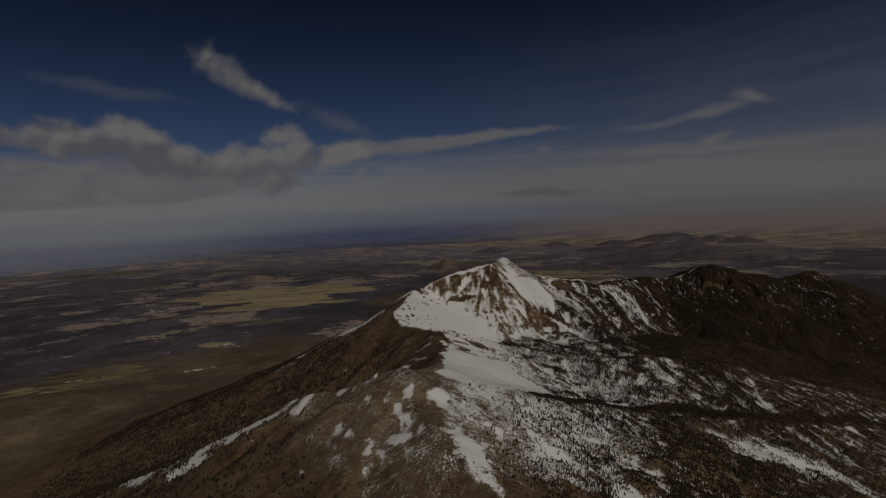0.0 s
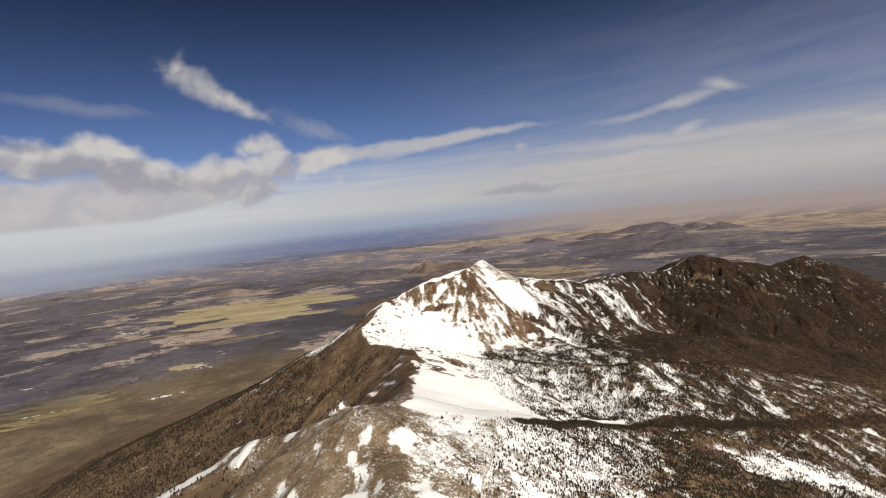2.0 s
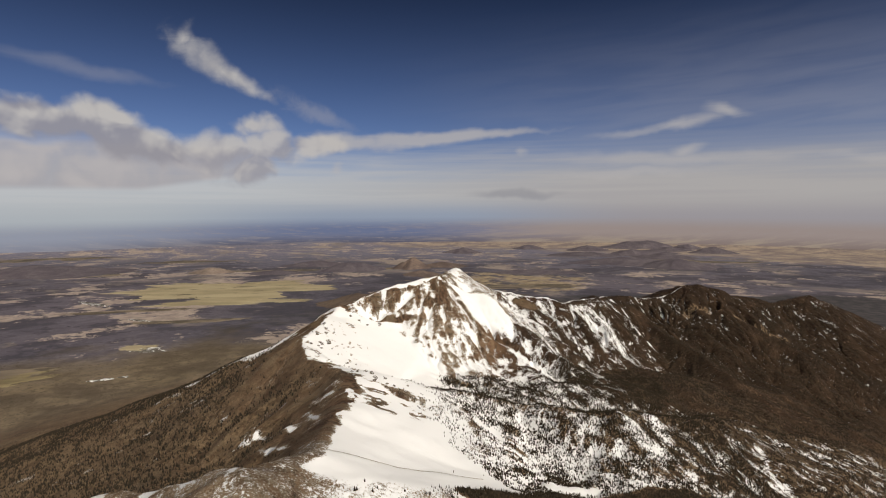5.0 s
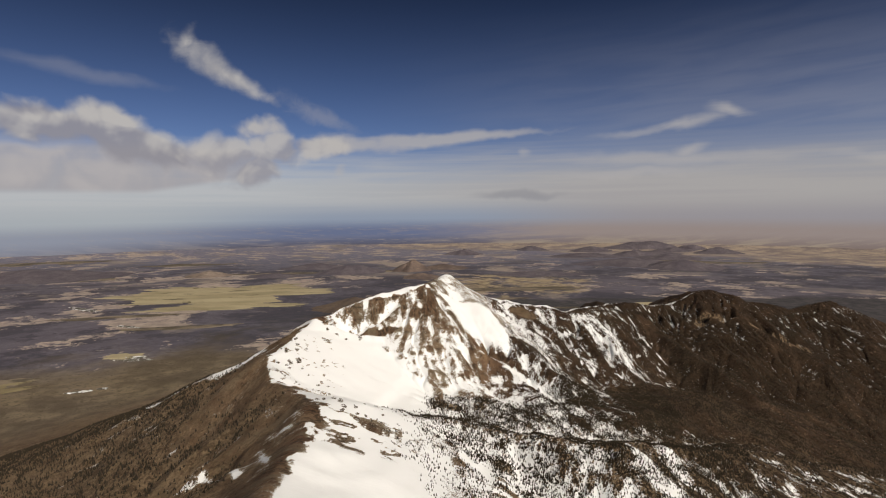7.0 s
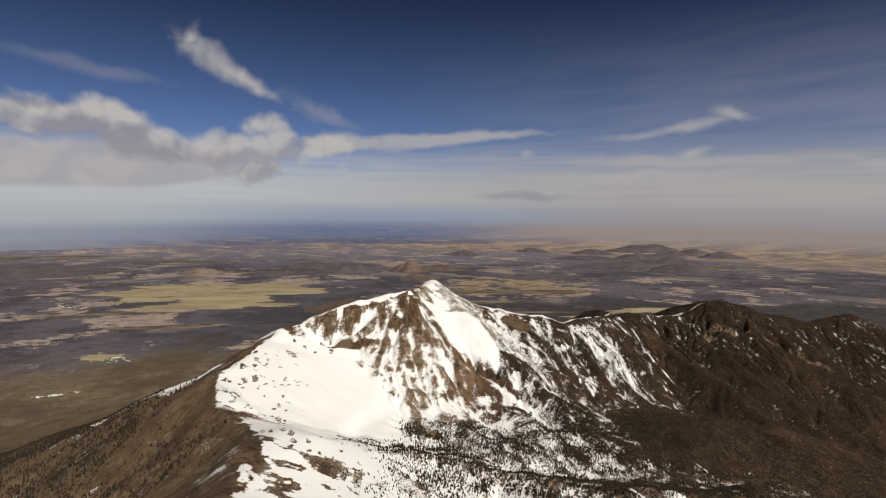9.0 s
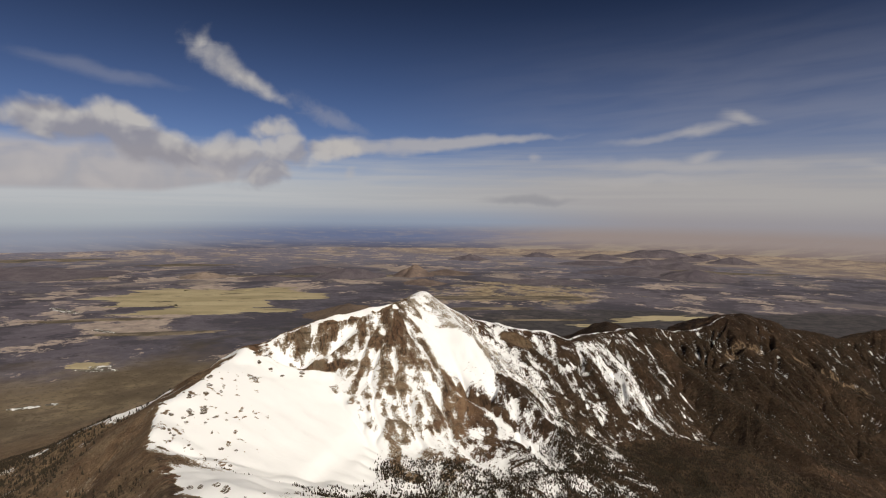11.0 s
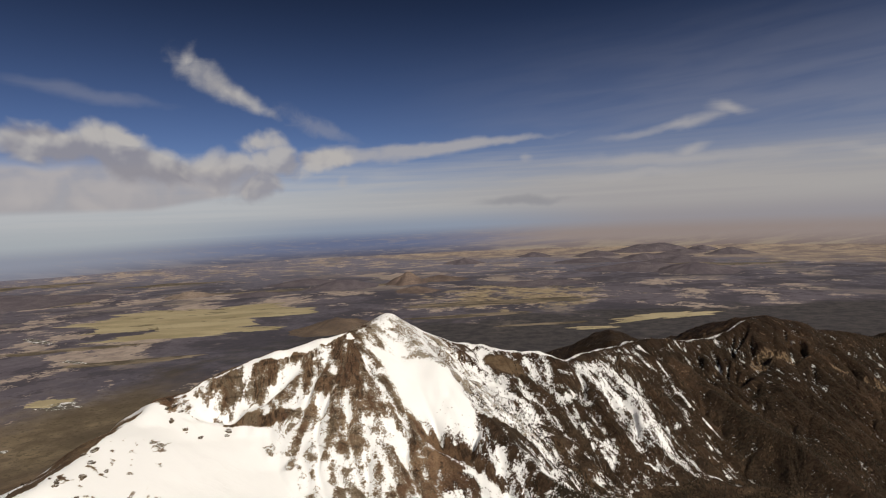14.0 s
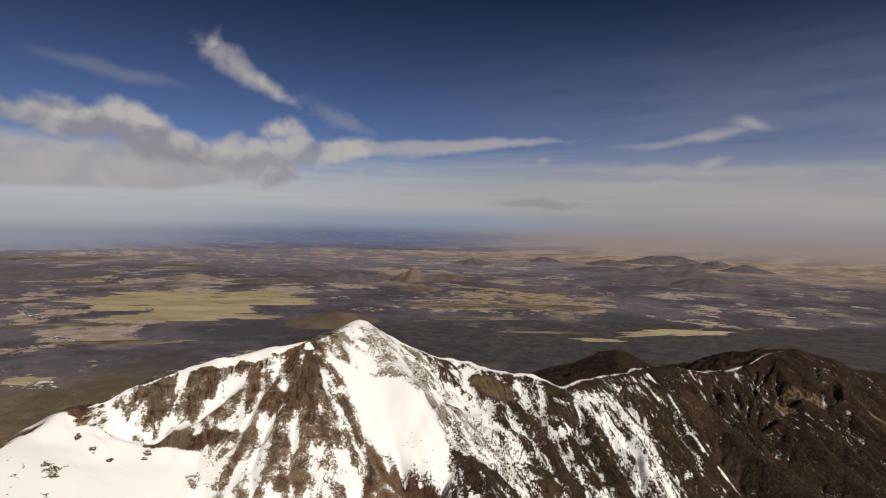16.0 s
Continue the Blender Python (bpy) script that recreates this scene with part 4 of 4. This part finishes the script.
groups = {
    "snowy_peak": (("rim", "spur", "basin"), "rocky snow-streaked summit over a white snow bowl", "mountain"),
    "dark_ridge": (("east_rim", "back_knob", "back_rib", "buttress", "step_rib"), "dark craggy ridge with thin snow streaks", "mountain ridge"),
    "saddle_ridge": (("spine", "west_rib"), "brown scree ridge with snowy saddle", "mountain ridge"),
    "near_summit": (("near_rib", "near_spur", "hump_rib", "track_rib"), "brown stony shoulder with patchy snow", "mountain"),
    "wooded_rib": (("inner_rib",), "low wooded rib dusted with snow", "mountain ridge"),
}
taken = np.zeros(who.shape, bool)
for name, (crests, label, category) in groups.items():
    keep = np.isin(who, [order.index(c) for c in crests])
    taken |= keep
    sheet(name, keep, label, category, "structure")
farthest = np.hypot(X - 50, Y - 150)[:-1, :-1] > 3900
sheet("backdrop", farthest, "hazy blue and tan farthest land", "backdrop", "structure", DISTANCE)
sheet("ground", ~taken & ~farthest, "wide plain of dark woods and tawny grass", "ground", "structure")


# ---- things of the plain ----
def ground_mesh(name, xs, ys, zs, faces, surface, parent=None, smooth_it=True):
    me = bpy.data.meshes.new(name)
    me.from_pydata(np.stack([xs, ys, zs], -1).tolist(), [], faces)
    if smooth_it:
        me.shade_smooth()
    me.materials.append(surface)
    ob = new(name, me)
    if parent:
        ob.parent = parent
    return ob


def disc(rings, spokes):
    """Polar grid: angle and relative radius of each point, and the faces."""
    a = np.concatenate([[0.0], np.tile(np.arange(spokes) * 2 * math.pi / spokes, rings)])
    r = np.concatenate([[0.0], np.repeat((np.arange(rings) + 1) / rings, spokes)])
    faces = [(0, 1 + i, 1 + (i + 1) % spokes) for i in range(spokes)]
    for k in range(rings - 1):
        o = 1 + k * spokes
        faces += [(o + i, o + spokes + i, o + spokes + (i + 1) % spokes, o + (i + 1) % spokes) for i in range(spokes)]
    return a, r, faces


def hill(name, x, y, radius, tall, surface, label, stretch=1.0, turn=0.0, flat=0.0, seed=1, category="hill"):
    """A rounded cinder hill on the plain: gullied sides, a worn top; flat cuts it to a mesa."""
    a, r, faces = disc(26, 72)
    wave = 1 + 0.35 * (fbm(np.cos(a) * 1.6 + seed * 3.7, np.sin(a) * 1.6, 4, seed) - 0.5) * 2
    c, s = math.cos(radians(turn)), math.sin(radians(turn))
    u, v = r * np.cos(a) * radius * wave * stretch, r * np.sin(a) * radius * wave
    px, py = x + u * c - v * s, y + u * s + v * c
    body = np.clip(1 - r, 0, 1)
    body = np.clip(1 - r ** 1.5, 0, 1) ** 1.5 * (1 - flat) + flat * smooth(body, 0.0, 0.5)
    body = body * (0.8 + 0.4 * fbm(px / radius * 3, py / radius * 3, 4, seed + 5)) + 0.10 * body * (1 - body) * (fbm(a * 5, r, 3, seed + 7) - 0.5) * 6
    pz = plain_height(px, py) - 2 + (tall + 2) * body
    return tagged(ground_mesh(name, px, py, pz, faces, surface), label, category, "hills on the plain")


def meadow(x, y, rx, ry, turn, surface, label, seed=1, fringe=0.6):
    """An open park of dry grass with long ragged fingers into the woods."""
    a, r, faces = disc(14, 160)
    c, s = math.cos(radians(turn)), math.sin(radians(turn))
    boxy = (np.abs(np.cos(a)) ** 3 + np.abs(np.sin(a)) ** 3) ** (-1 / 3)
    ragged = boxy * (1 + fringe * (fbm(np.cos(a) * 2.2 + seed * 5.1, np.sin(a) * 3.0, 4, seed, 0.6) - 0.5) * 1.6)
    u, v = r * np.cos(a) * rx * ragged, r * np.sin(a) * ry * ragged
    u = u + 0.5 * rx * (fbm(v / (0.15 * ry), 0 * v + np.sign(u), 2, seed + 3) - 0.5) * smooth(r, 0.3, 1)
    px, py = x + u * c - v * s, y + u * s + v * c
    pz = plain_height(px, py) + 0.8 * smooth(1 - r, 0, 0.08) + 0.15
    return tagged(ground_mesh("meadow", px, py, pz, faces, surface), label, "meadow", "meadows among the woods")


def hill_material(name, dark, light, wooded):
    m, n = material(name)
    where = n.add("ShaderNodeNewGeometry").outputs["Position"]
    broad, fine = n.noise(where, 0.02, 5, 0.6), n.noise(where, 0.16, 5, 0.7)
    colour = n.mix(n.ramp(broad, 0.35, 0.65), dark, light)
    colour = n.mix(n.math("MULTIPLY", n.ramp(fine, 0.5 - wooded * 0.15, 0.66), 0.6), colour, (0.05, 0.044, 0.045))
    finish(n, colour, 0.95, fine, 0.6, 3.0)
    return m


def meadow_material(name, dull, bright, flecks=0.56):
    m, n = material(name)
    where = n.add("ShaderNodeNewGeometry").outputs["Position"]
    wide = n.add("ShaderNodeMapping", {0: where, 3: (0.35, 1.0, 1.0)}).outputs[0]
    broad, fine = n.noise(wide, 0.012, 6, 0.6), n.noise(where, 0.12, 4, 0.6)
    colour = n.mix(n.ramp(broad, 0.35, 0.65), dull, bright)
    colour = n.mix(n.math("MULTIPLY", n.ramp(n.noise(wide, 0.03, 6, 0.65), flecks, flecks + 0.1), 0.8), colour, (0.06, 0.05, 0.035))
    colour = n.mix(n.ramp(fine, 0.5, 0.8, 0.0, 0.3), colour, (0.10, 0.085, 0.05))
    finish(n, colour, 0.95)
    return m


GRASS = meadow_material("dry_grass", (0.28, 0.235, 0.14), (0.41, 0.345, 0.22), 0.57)
OLIVE = meadow_material("olive_grass", (0.16, 0.128, 0.07), (0.29, 0.235, 0.135), 0.5)
TAN = meadow_material("tan_scrub", (0.14, 0.113, 0.088), (0.25, 0.20, 0.145), 0.46)
RUST = hill_material("rust_cinder", (0.100, 0.073, 0.067), (0.195, 0.142, 0.115), 0.8)
# wooded cinder with the purple haze of distance put into its colour
PURPLE = hill_material("hazed_cinder", (0.090, 0.075, 0.092), (0.140, 0.118, 0.132), 0.5)
TAN_HILL = hill_material("tan_slope", (0.15, 0.115, 0.098), (0.25, 0.195, 0.16), 0.2)
BROWN = hill_material("brown_slope", (0.095, 0.069, 0.054), (0.145, 0.105, 0.077), 0.3)

for args in (
    (-555, 1735, 285, 200, -6, "broad pale-yellow grass meadow among dark woods", 3),
    (-500, 1490, 130, 38, 10, "pale yellow strip below the broad meadow", 19),
    (-330, 1530, 70, 26, -4, "small yellow lobe of the broad meadow", 21),
    (-436, 1010, 26, 17, 0, "small yellow clearing in the woods", 4),
    (-1960, 3150, 300, 110, 12, "long pale grass strip far out", 5),
    (-1215, 2226, 110, 42, 8, "narrow tan clearing in the woods", 6),
    (-1090, 2830, 190, 60, 6, "narrow tan clearing far out", 7),
    (590, 1440, 105, 27, 12, "bright yellow meadow behind the dark ridge", 8),
    (400, 1350, 38, 12, -6, "thin yellow clearing behind the dark ridge", 9),
    (300, 1750, 230, 40, 3, "tan grass flats beyond the summit", 10),
    (170, 1560, 130, 22, 4, "thin tan grass strip beyond the summit", 11),
    (310, 1410, 90, 9, 2, "thin tan grass strip in dark woods", 12),
    (-440, 1240, 95, 16, 6, "thin pale clearing in the woods", 13),
    (-560, 800, 95, 34, 35, "dull yellow pasture at the mountain's foot", 14),
    (-560, 860, 70, 26, 15, "dull tan pasture among dark woods", 15),
    (-330, 2330, 420, 34, 3, "long tan grass strip before the hills", 16),
    (-640, 1380, 120, 20, 8, "pale stony clearing in the woods", 17),
    (1250, 2650, 330, 70, -8, "wide tan flats among dark cinder hills", 18),
):
    meadow(*args[:5], OLIVE if "dull yellow" in args[5] else GRASS if "yellow" in args[5] else TAN, args[5], args[6], 1.0 if "foot" in args[5] or "ridge" in args[5] else 0.6)

for args in (
    ("cinder_hill", 0, 2350, 84, 40, RUST, "rust-brown rounded hill speckled with trees", 1.05, 0, 0, 2),
    ("cinder_hill", 40, 2080, 70, 15, RUST, "low rust-brown knoll speckled with trees", 1.3, 10, 0, 3),
    ("cinder_hill", -244, 2310, 115, 32, PURPLE, "dark purple-brown wooded hill", 1.3, 0, 0, 4),
    ("cinder_hill", -520, 2200, 80, 12, PURPLE, "low dull swell on the plain", 1.7, 0, 0, 5),
    ("cinder_hill", -1480, 2330, 240, 36, PURPLE, "broad reddish hill with pale top", 1.5, 15, 0, 6),
    ("cinder_hill", 1080, 3500, 125, 30, PURPLE, "distant purple cinder cone", 1.2, 0, 0, 7),
    ("mesa", 1540, 3790, 150, 38, PURPLE, "distant purple flat-topped mesa", 1.4, 0, 0.5, 8),
    ("cinder_hill", 1370, 3700, 120, 24, PURPLE, "low distant purple hill beside a mesa", 1.4, 0, 0, 19),
    ("cinder_hill", 1762, 3613, 105, 32, PURPLE, "distant purple cinder cone", 1.2, 0, 0, 9),
    ("cinder_hill", 1716, 3203, 115, 34, PURPLE, "distant dark cone on tan desert", 1.3, 0, 0, 10),
    ("cinder_hill", 1113, 2360, 150, 36, PURPLE, "dark wooded hill on the plain", 1.3, 0, 0, 11),
    ("cinder_hill", 282, 3290, 95, 28, PURPLE, "small distant purple cone", 1.3, 0, 0, 12),
    ("cinder_hill", 728, 3600, 95, 26, PURPLE, "small distant purple cone", 1.3, 0, 0, 13),
    ("cinder_hill", 1330, 3200, 150, 18, PURPLE, "low dark purple hill", 1.5, -10, 0, 14),
    ("cinder_hill", 970, 2580, 160, 26, PURPLE, "low wooded swell on the plain", 1.6, 5, 0, 15),
    ("cinder_hill", 1280, 2850, 140, 24, PURPLE, "low dark swell among tan flats", 1.5, 0, 0, 20),
    ("cinder_hill", -118, 1480, 82, 24, BROWN, "bare brown hill behind the summit", 1.4, 20, 0, 16),
    ("cinder_hill", 1180, 3050, 120, 30, PURPLE, "dark purple cone among low hills", 1.2, 0, 0, 22),
    ("cinder_hill", 900, 3020, 150, 20, PURPLE, "low dark wooded hill among cones", 1.5, 0, 0, 23),
    ("cinder_hill", 1560, 3420, 110, 24, PURPLE, "low purple hill before a mesa", 1.4, 0, 0, 24),
    ("cinder_hill", 130, 2420, 90, 16, RUST, "low rust-brown swell speckled with trees", 1.5, 0, 0, 25),
    ("cinder_hill", -420, 2560, 110, 18, PURPLE, "low dark wooded hill on the plain", 1.6, 0, 0, 26),
    ("cinder_hill", -780, 2270, 70, 18, TAN_HILL, "small tan hill beside a grass strip", 1.5, 0, 0, 27),
    ("cinder_hill", 470, 2150, 110, 12, PURPLE, "low dull swell with scattered trees", 1.9, 0, 0, 17),
):
    hill(*args[:7], *args[7:])


# ---- trees ----
def needle_material():
    m, n = material("needles")
    r = n.add("ShaderNodeNewGeometry").outputs["Random Per Island"]
    where = n.add("ShaderNodeNewGeometry").outputs["Position"]
    colour = n.mix(r, (0.016, 0.0115, 0.007), (0.042, 0.029, 0.016))
    colour = n.mix(n.ramp(n.noise(where, 4.0, 3), 0.4, 0.7, 0.0, 0.5), colour, (0.02, 0.018, 0.012))
    finish(n, colour, 0.8)
    return m


NEEDLES = needle_material()
BARK, bark_nodes = material("bark")
finish(bark_nodes, bark_nodes.mix(bark_nodes.noise(bark_nodes.add("ShaderNodeNewGeometry").outputs["Position"], 6.0), (0.05, 0.035, 0.025), (0.12, 0.09, 0.065)), 0.9)


def tree_spots(x0, x1, y0, y1, tries, seed):
    """Places where trees stand: thick where the land bears wood, none on the high rock."""
    rng = np.random.default_rng(seed)
    x, y = rng.uniform(x0, x1, tries), rng.uniform(y0, y1, tries)
    wood, grass, on, z = (sample(f, x, y) for f in (COVER[1], COVER[2], land[5], Z))
    clump = smooth(fbm(x / 5, y / 5, 3, 200), 0.3, 0.62)
    keep = rng.random(tries) < wood * (0.15 + 0.85 * clump) * (1 - 0.6 * grass)
    keep &= on > 0.25
    return x[keep], y[keep], z[keep], rng


def crown_shape():
    """One conifer a metre high: three ragged skirts of boughs on a stem."""
    verts, faces = [], []
    for low, high, wide, sides, turn in ((0.10, 0.62, 0.26, 6, 0.0), (0.40, 1.0, 0.17, 5, 0.5)):
        base = len(verts)
        for i in range(sides):
            a = turn + i * 2 * math.pi / sides
            w = wide * (1.0 if i % 2 else 0.72)
            verts.append((w * math.cos(a), w * math.sin(a), low + (0.05 if i % 2 else 0.0)))
        verts.append((0, 0, high))
        faces += [(base + i, base + (i + 1) % sides, base + sides) for i in range(sides)]
    return np.array(verts), np.array(faces)


def forest(name, x, y, z, rng, label):
    shape, tris = crown_shape()
    n = len(x)
    tall = rng.uniform(0.6, 1.35, n) * (1 + 0.5 * smooth(x, -10, -60)) * (0.75 + 0.5 * fbm(x / 15, y / 15, 3, 210))
    turn = rng.uniform(0, 6.28, n)
    c, s = np.cos(turn)[:, None], np.sin(turn)[:, None]
    wide = (tall * rng.uniform(0.85, 1.35, n))[:, None]
    px = x[:, None] + wide * (shape[:, 0] * c - shape[:, 1] * s)
    py = y[:, None] + wide * (shape[:, 0] * s + shape[:, 1] * c)
    pz = z[:, None] - 0.15 + tall[:, None] * shape[:, 2]
    faces = (np.arange(n)[:, None, None] * len(shape) + tris).reshape(-1)
    me = bpy.data.meshes.new(name)
    me.vertices.add(n * len(shape))
    me.vertices.foreach_set("co", np.stack([px, py, pz], -1).astype(np.float32).ravel())
    me.loops.add(len(faces))
    me.loops.foreach_set("vertex_index", faces.astype(np.int32))
    me.polygons.add(len(faces) // 3)
    me.polygons.foreach_set("loop_start", np.arange(len(faces) // 3, dtype=np.int32) * 3)
    me.update(calc_edges=True)
    me.materials.append(NEEDLES)
    return tagged(new(name, me), label, "conifers", kind="stuff")


for box, tries, seed, label in (
    ((-330, 0, 170, 560), 90000, 7, "dark conifers scattered over brown slopes"),
    ((0, 190, 175, 470), 165000, 8, "dark conifers over the snowy basin"),
    ((0, 420, 440, 640), 105000, 9, "stunted dark conifers on a craggy ridge"),
    ((190, 420, 230, 440), 34000, 10, "dark conifers in the lower valley"),
):
    tx, ty, tz, rng = tree_spots(*box, tries, seed)
    forest("conifer_wood", tx, ty, tz, rng, label)


# ---- rock outcrops in the snow ----
def crag_material():
    m, n = material("dark_rock")
    where = n.add("ShaderNodeNewGeometry").outputs["Position"]
    a, b = n.noise(where, 0.6, 5, 0.65), n.noise(where, 3.0, 4, 0.65)
    colour = n.mix(n.ramp(a, 0.35, 0.65), (0.055, 0.040, 0.028), (0.15, 0.115, 0.08))
    colour = n.mix(n.ramp(b, 0.55, 0.7, 0.0, 0.8), colour, (0.022, 0.017, 0.013))
    up = n.add("ShaderNodeSeparateXYZ", {0: n.add("ShaderNodeNewGeometry").outputs["Normal"]}).outputs[2]
    dust = n.ramp(n.math("ADD", up, n.math("MULTIPLY", n.math("SUBTRACT", b, 0.5), 0.9)), 0.88, 0.97)
    finish(n, n.mix(dust, colour, (0.78, 0.78, 0.79)), 0.9, b, 0.9, 0.4)
    return m


CRAG = crag_material()


def outcrop_mesh(seed):
    """A block of broken rock about one metre across, steep on one side."""
    bm = bmesh.new()
    bmesh.ops.create_icosphere(bm, subdivisions=3, radius=0.5)
    shift = Vector((seed * 7.3, seed * 3.1, 0))
    for v in bm.verts:
        p = v.co * 2.4 + shift
        rough = noise.fractal(p, 0.8, 2.0, 4) * 0.46
        cell = noise.noise(p * 2.2) * 0.14
        v.co = v.co * (1 + rough + cell)
        v.co.z = v.co.z * (0.62 if v.co.z > 0 else 0.5)
    me = bpy.data.meshes.new("rock_outcrop")
    bm.to_mesh(me)
    bm.free()
    me.materials.append(CRAG)
    return me


outcrops = [outcrop_mesh(i + 1) for i in range(7)]
rng = np.random.default_rng(21)
sites = []
for cx, cy, rx, ry, count, small, large in ((-32, 428, 9, 26, 26, 1.2, 3.4), (-16, 412, 14, 18, 12, 1.0, 2.6), (4, 362, 12, 8, 16, 1.4, 3.6), (22, 372, 12, 10, 8, 1.2, 3.0), (-12, 484, 14, 12, 14, 1.4, 3.6), (86, 494, 9, 8, 26, 0.4, 1.0)):
    for _ in range(count):
        a, r = rng.uniform(0, 2 * math.pi), math.sqrt(rng.random())
        sites.append((cx + rx * r * math.cos(a), cy + ry * r * math.sin(a), rng.uniform(small, large) * rng.uniform(0.6, 1.0)))
tops = height([p[0] for p in sites], [p[1] for p in sites])
for i, ((x, y, size), z) in enumerate(zip(sites, tops)):
    ob = new("rock_outcrop", outcrops[i % len(outcrops)])
    ob.matrix_world = pose(x, y, z - 0.02 * size, 0, 0, rng.uniform(0, 360)) @ Matrix.Diagonal((size, size * rng.uniform(0.55, 0.9), size * 0.8, 1))
    tagged(ob, "large dark rock outcrop poking out of snow" if size > 2.2 else "small dark rock poking out of snow", "rock", "rocks in the snow")


# ---- single trees on the near shoulder ----
def single_conifer():
    root = tagged(new("conifer_tree"), "dark-green conifer standing on patchy snow", "tree", "trees on the near shoulder")
    bm = bmesh.new()
    bmesh.ops.create_cone(bm, segments=7, radius1=0.035, radius2=0.008, depth=0.95, matrix=Matrix.Translation((0, 0, 0.42)))
    me = bpy.data.meshes.new("trunk")
    bm.to_mesh(me)
    bm.free()
    me.materials.append(BARK)
    trunk = new("trunk", me)
    trunk.parent = root
    verts, faces = [], []
    pick = random.Random(5)
    for ring in range(9):
        low = 0.12 + ring * 0.095
        reach = 0.27 * (1 - ring / 9.5) + 0.02
        for i in range(8):
            a = (i + 0.5 * (ring % 2)) * math.pi / 4 + pick.uniform(-0.2, 0.2)
            w, r = 0.09 * (1 - ring / 12), reach * pick.uniform(0.75, 1.2)
            c, s = math.cos(a), math.sin(a)
            k = len(verts)
            verts += [(0, 0, low + 0.11), (c * r * 0.6 - s * w, s * r * 0.6 + c * w, low + 0.02), (c * r, s * r, low - 0.03), (c * r * 0.6 + s * w, s * r * 0.6 - c * w, low + 0.02), (c * r * 0.5, s * r * 0.5, low - 0.03)]
            faces += [(k, k + 1, k + 2), (k, k + 2, k + 3), (k + 4, k + 2, k + 1), (k + 4, k + 3, k + 2)]
    me = bpy.data.meshes.new("crown")
    me.from_pydata(verts, [], faces)
    me.materials.append(NEEDLES)
    crown = new("crown", me)
    crown.parent = root
    return root


first_tree = single_conifer()
rng = np.random.default_rng(33)
tx, ty = rng.uniform(4, 70, 420), rng.uniform(196, 275, 420)
keep = (rng.random(420) < 0.25 + 0.5 * smooth(tx, 15, 45)) & (np.hypot(tx + 5, ty - 262) > 14) & (ty < 262 + 0.3 * (tx - 20))
tx, ty = tx[keep][:180], ty[keep][:180]
for i, (x, y, z) in enumerate(zip(tx, ty, height(tx, ty))):
    tall = rng.uniform(0.9, 1.7)
    m = pose(x, y, z - 0.05, 0, 0, rng.uniform(0, 360))
    tree = first_tree if i == 0 else copy_thing(first_tree, m)
    tree.matrix_basis = m
    tree.scale = (tall, tall, tall)


# ---- trodden tracks over the snow ----
def track_material():
    m, n = material("trodden_snow")
    where = n.add("ShaderNodeNewGeometry").outputs["Position"]
    finish(n, n.mix(n.ramp(n.noise(where, 0.8, 4), 0.4, 0.6), (0.30, 0.26, 0.21), (0.55, 0.52, 0.49)), 0.9)
    return m


TRODDEN = track_material()


def trail(points, wide, label):
    """A narrow beaten way that follows the ground."""
    xs, ys = [], []
    for (ax, ay), (bx, by) in zip(points, points[1:]):
        count = max(int(math.hypot(bx - ax, by - ay) / 0.8), 2)
        u = np.arange(count) / count
        xs.append(ax + (bx - ax) * u)
        ys.append(ay + (by - ay) * u)
    x, y = np.concatenate(xs), np.concatenate(ys)
    x = x + 0.7 * (fbm(np.arange(len(x)) / 9.0, 0 * x, 2, 220) - 0.5)
    dx, dy = np.gradient(x), np.gradient(y)
    norm = np.hypot(dx, dy)
    ox, oy = -dy / norm * wide / 2, dx / norm * wide / 2
    px, py = np.concatenate([x + ox, x - ox]), np.concatenate([y + oy, y - oy])
    k = len(x)
    ob = ground_mesh("track", px, py, height(px, py) + 0.22, [(i, i + 1, k + i + 1, k + i) for i in range(k - 1)], TRODDEN)
    return tagged(ob, label, "track", "tracks in the snow", "structure")


trail([(20, 236), (22, 224), (20, 212), (17, 200)], 0.7, "narrow brown track down the snowy shoulder")
trail([(32, 250), (26, 232), (21, 214)], 0.7, "narrow brown track joining another one")
trail([(-3, 272), (14, 280), (34, 289), (52, 297)], 0.6, "faint grey track across the white saddle")

# ---- late snow on the plain ----
OLD_SNOW, snow_nodes = material("old_snow")
finish(snow_nodes, snow_nodes.mix(snow_nodes.ramp(snow_nodes.noise(snow_nodes.add("ShaderNodeNewGeometry").outputs["Position"], 0.09, 5, 0.7), 0.50, 0.58), (0.10, 0.088, 0.07), (0.72, 0.72, 0.73)), 0.8)
for x, y, rx, ry, turn, seed in ((-800, 1510, 60, 12, -35, 31), (-560, 1262, 26, 6, -25, 32), (-415, 1000, 16, 9, 10, 33), (-405, 985, 22, 5, 5, 34), (-560, 800, 14, 6, 20, 35), (-530, 812, 9, 4, 30, 39), (-395, 830, 13, 4, 20, 36), (-372, 842, 6, 3, 10, 40), (-700, 980, 15, 6, 5, 37), (-330, 760, 12, 3, 30, 38)):
    ob = meadow(x, y, rx, ry, turn, OLD_SNOW, "patchy late snow in a clearing", seed, 0.9)
    ob.name = "snow_patch"
    tagged(ob, "", "snow", "late snow on the plain")
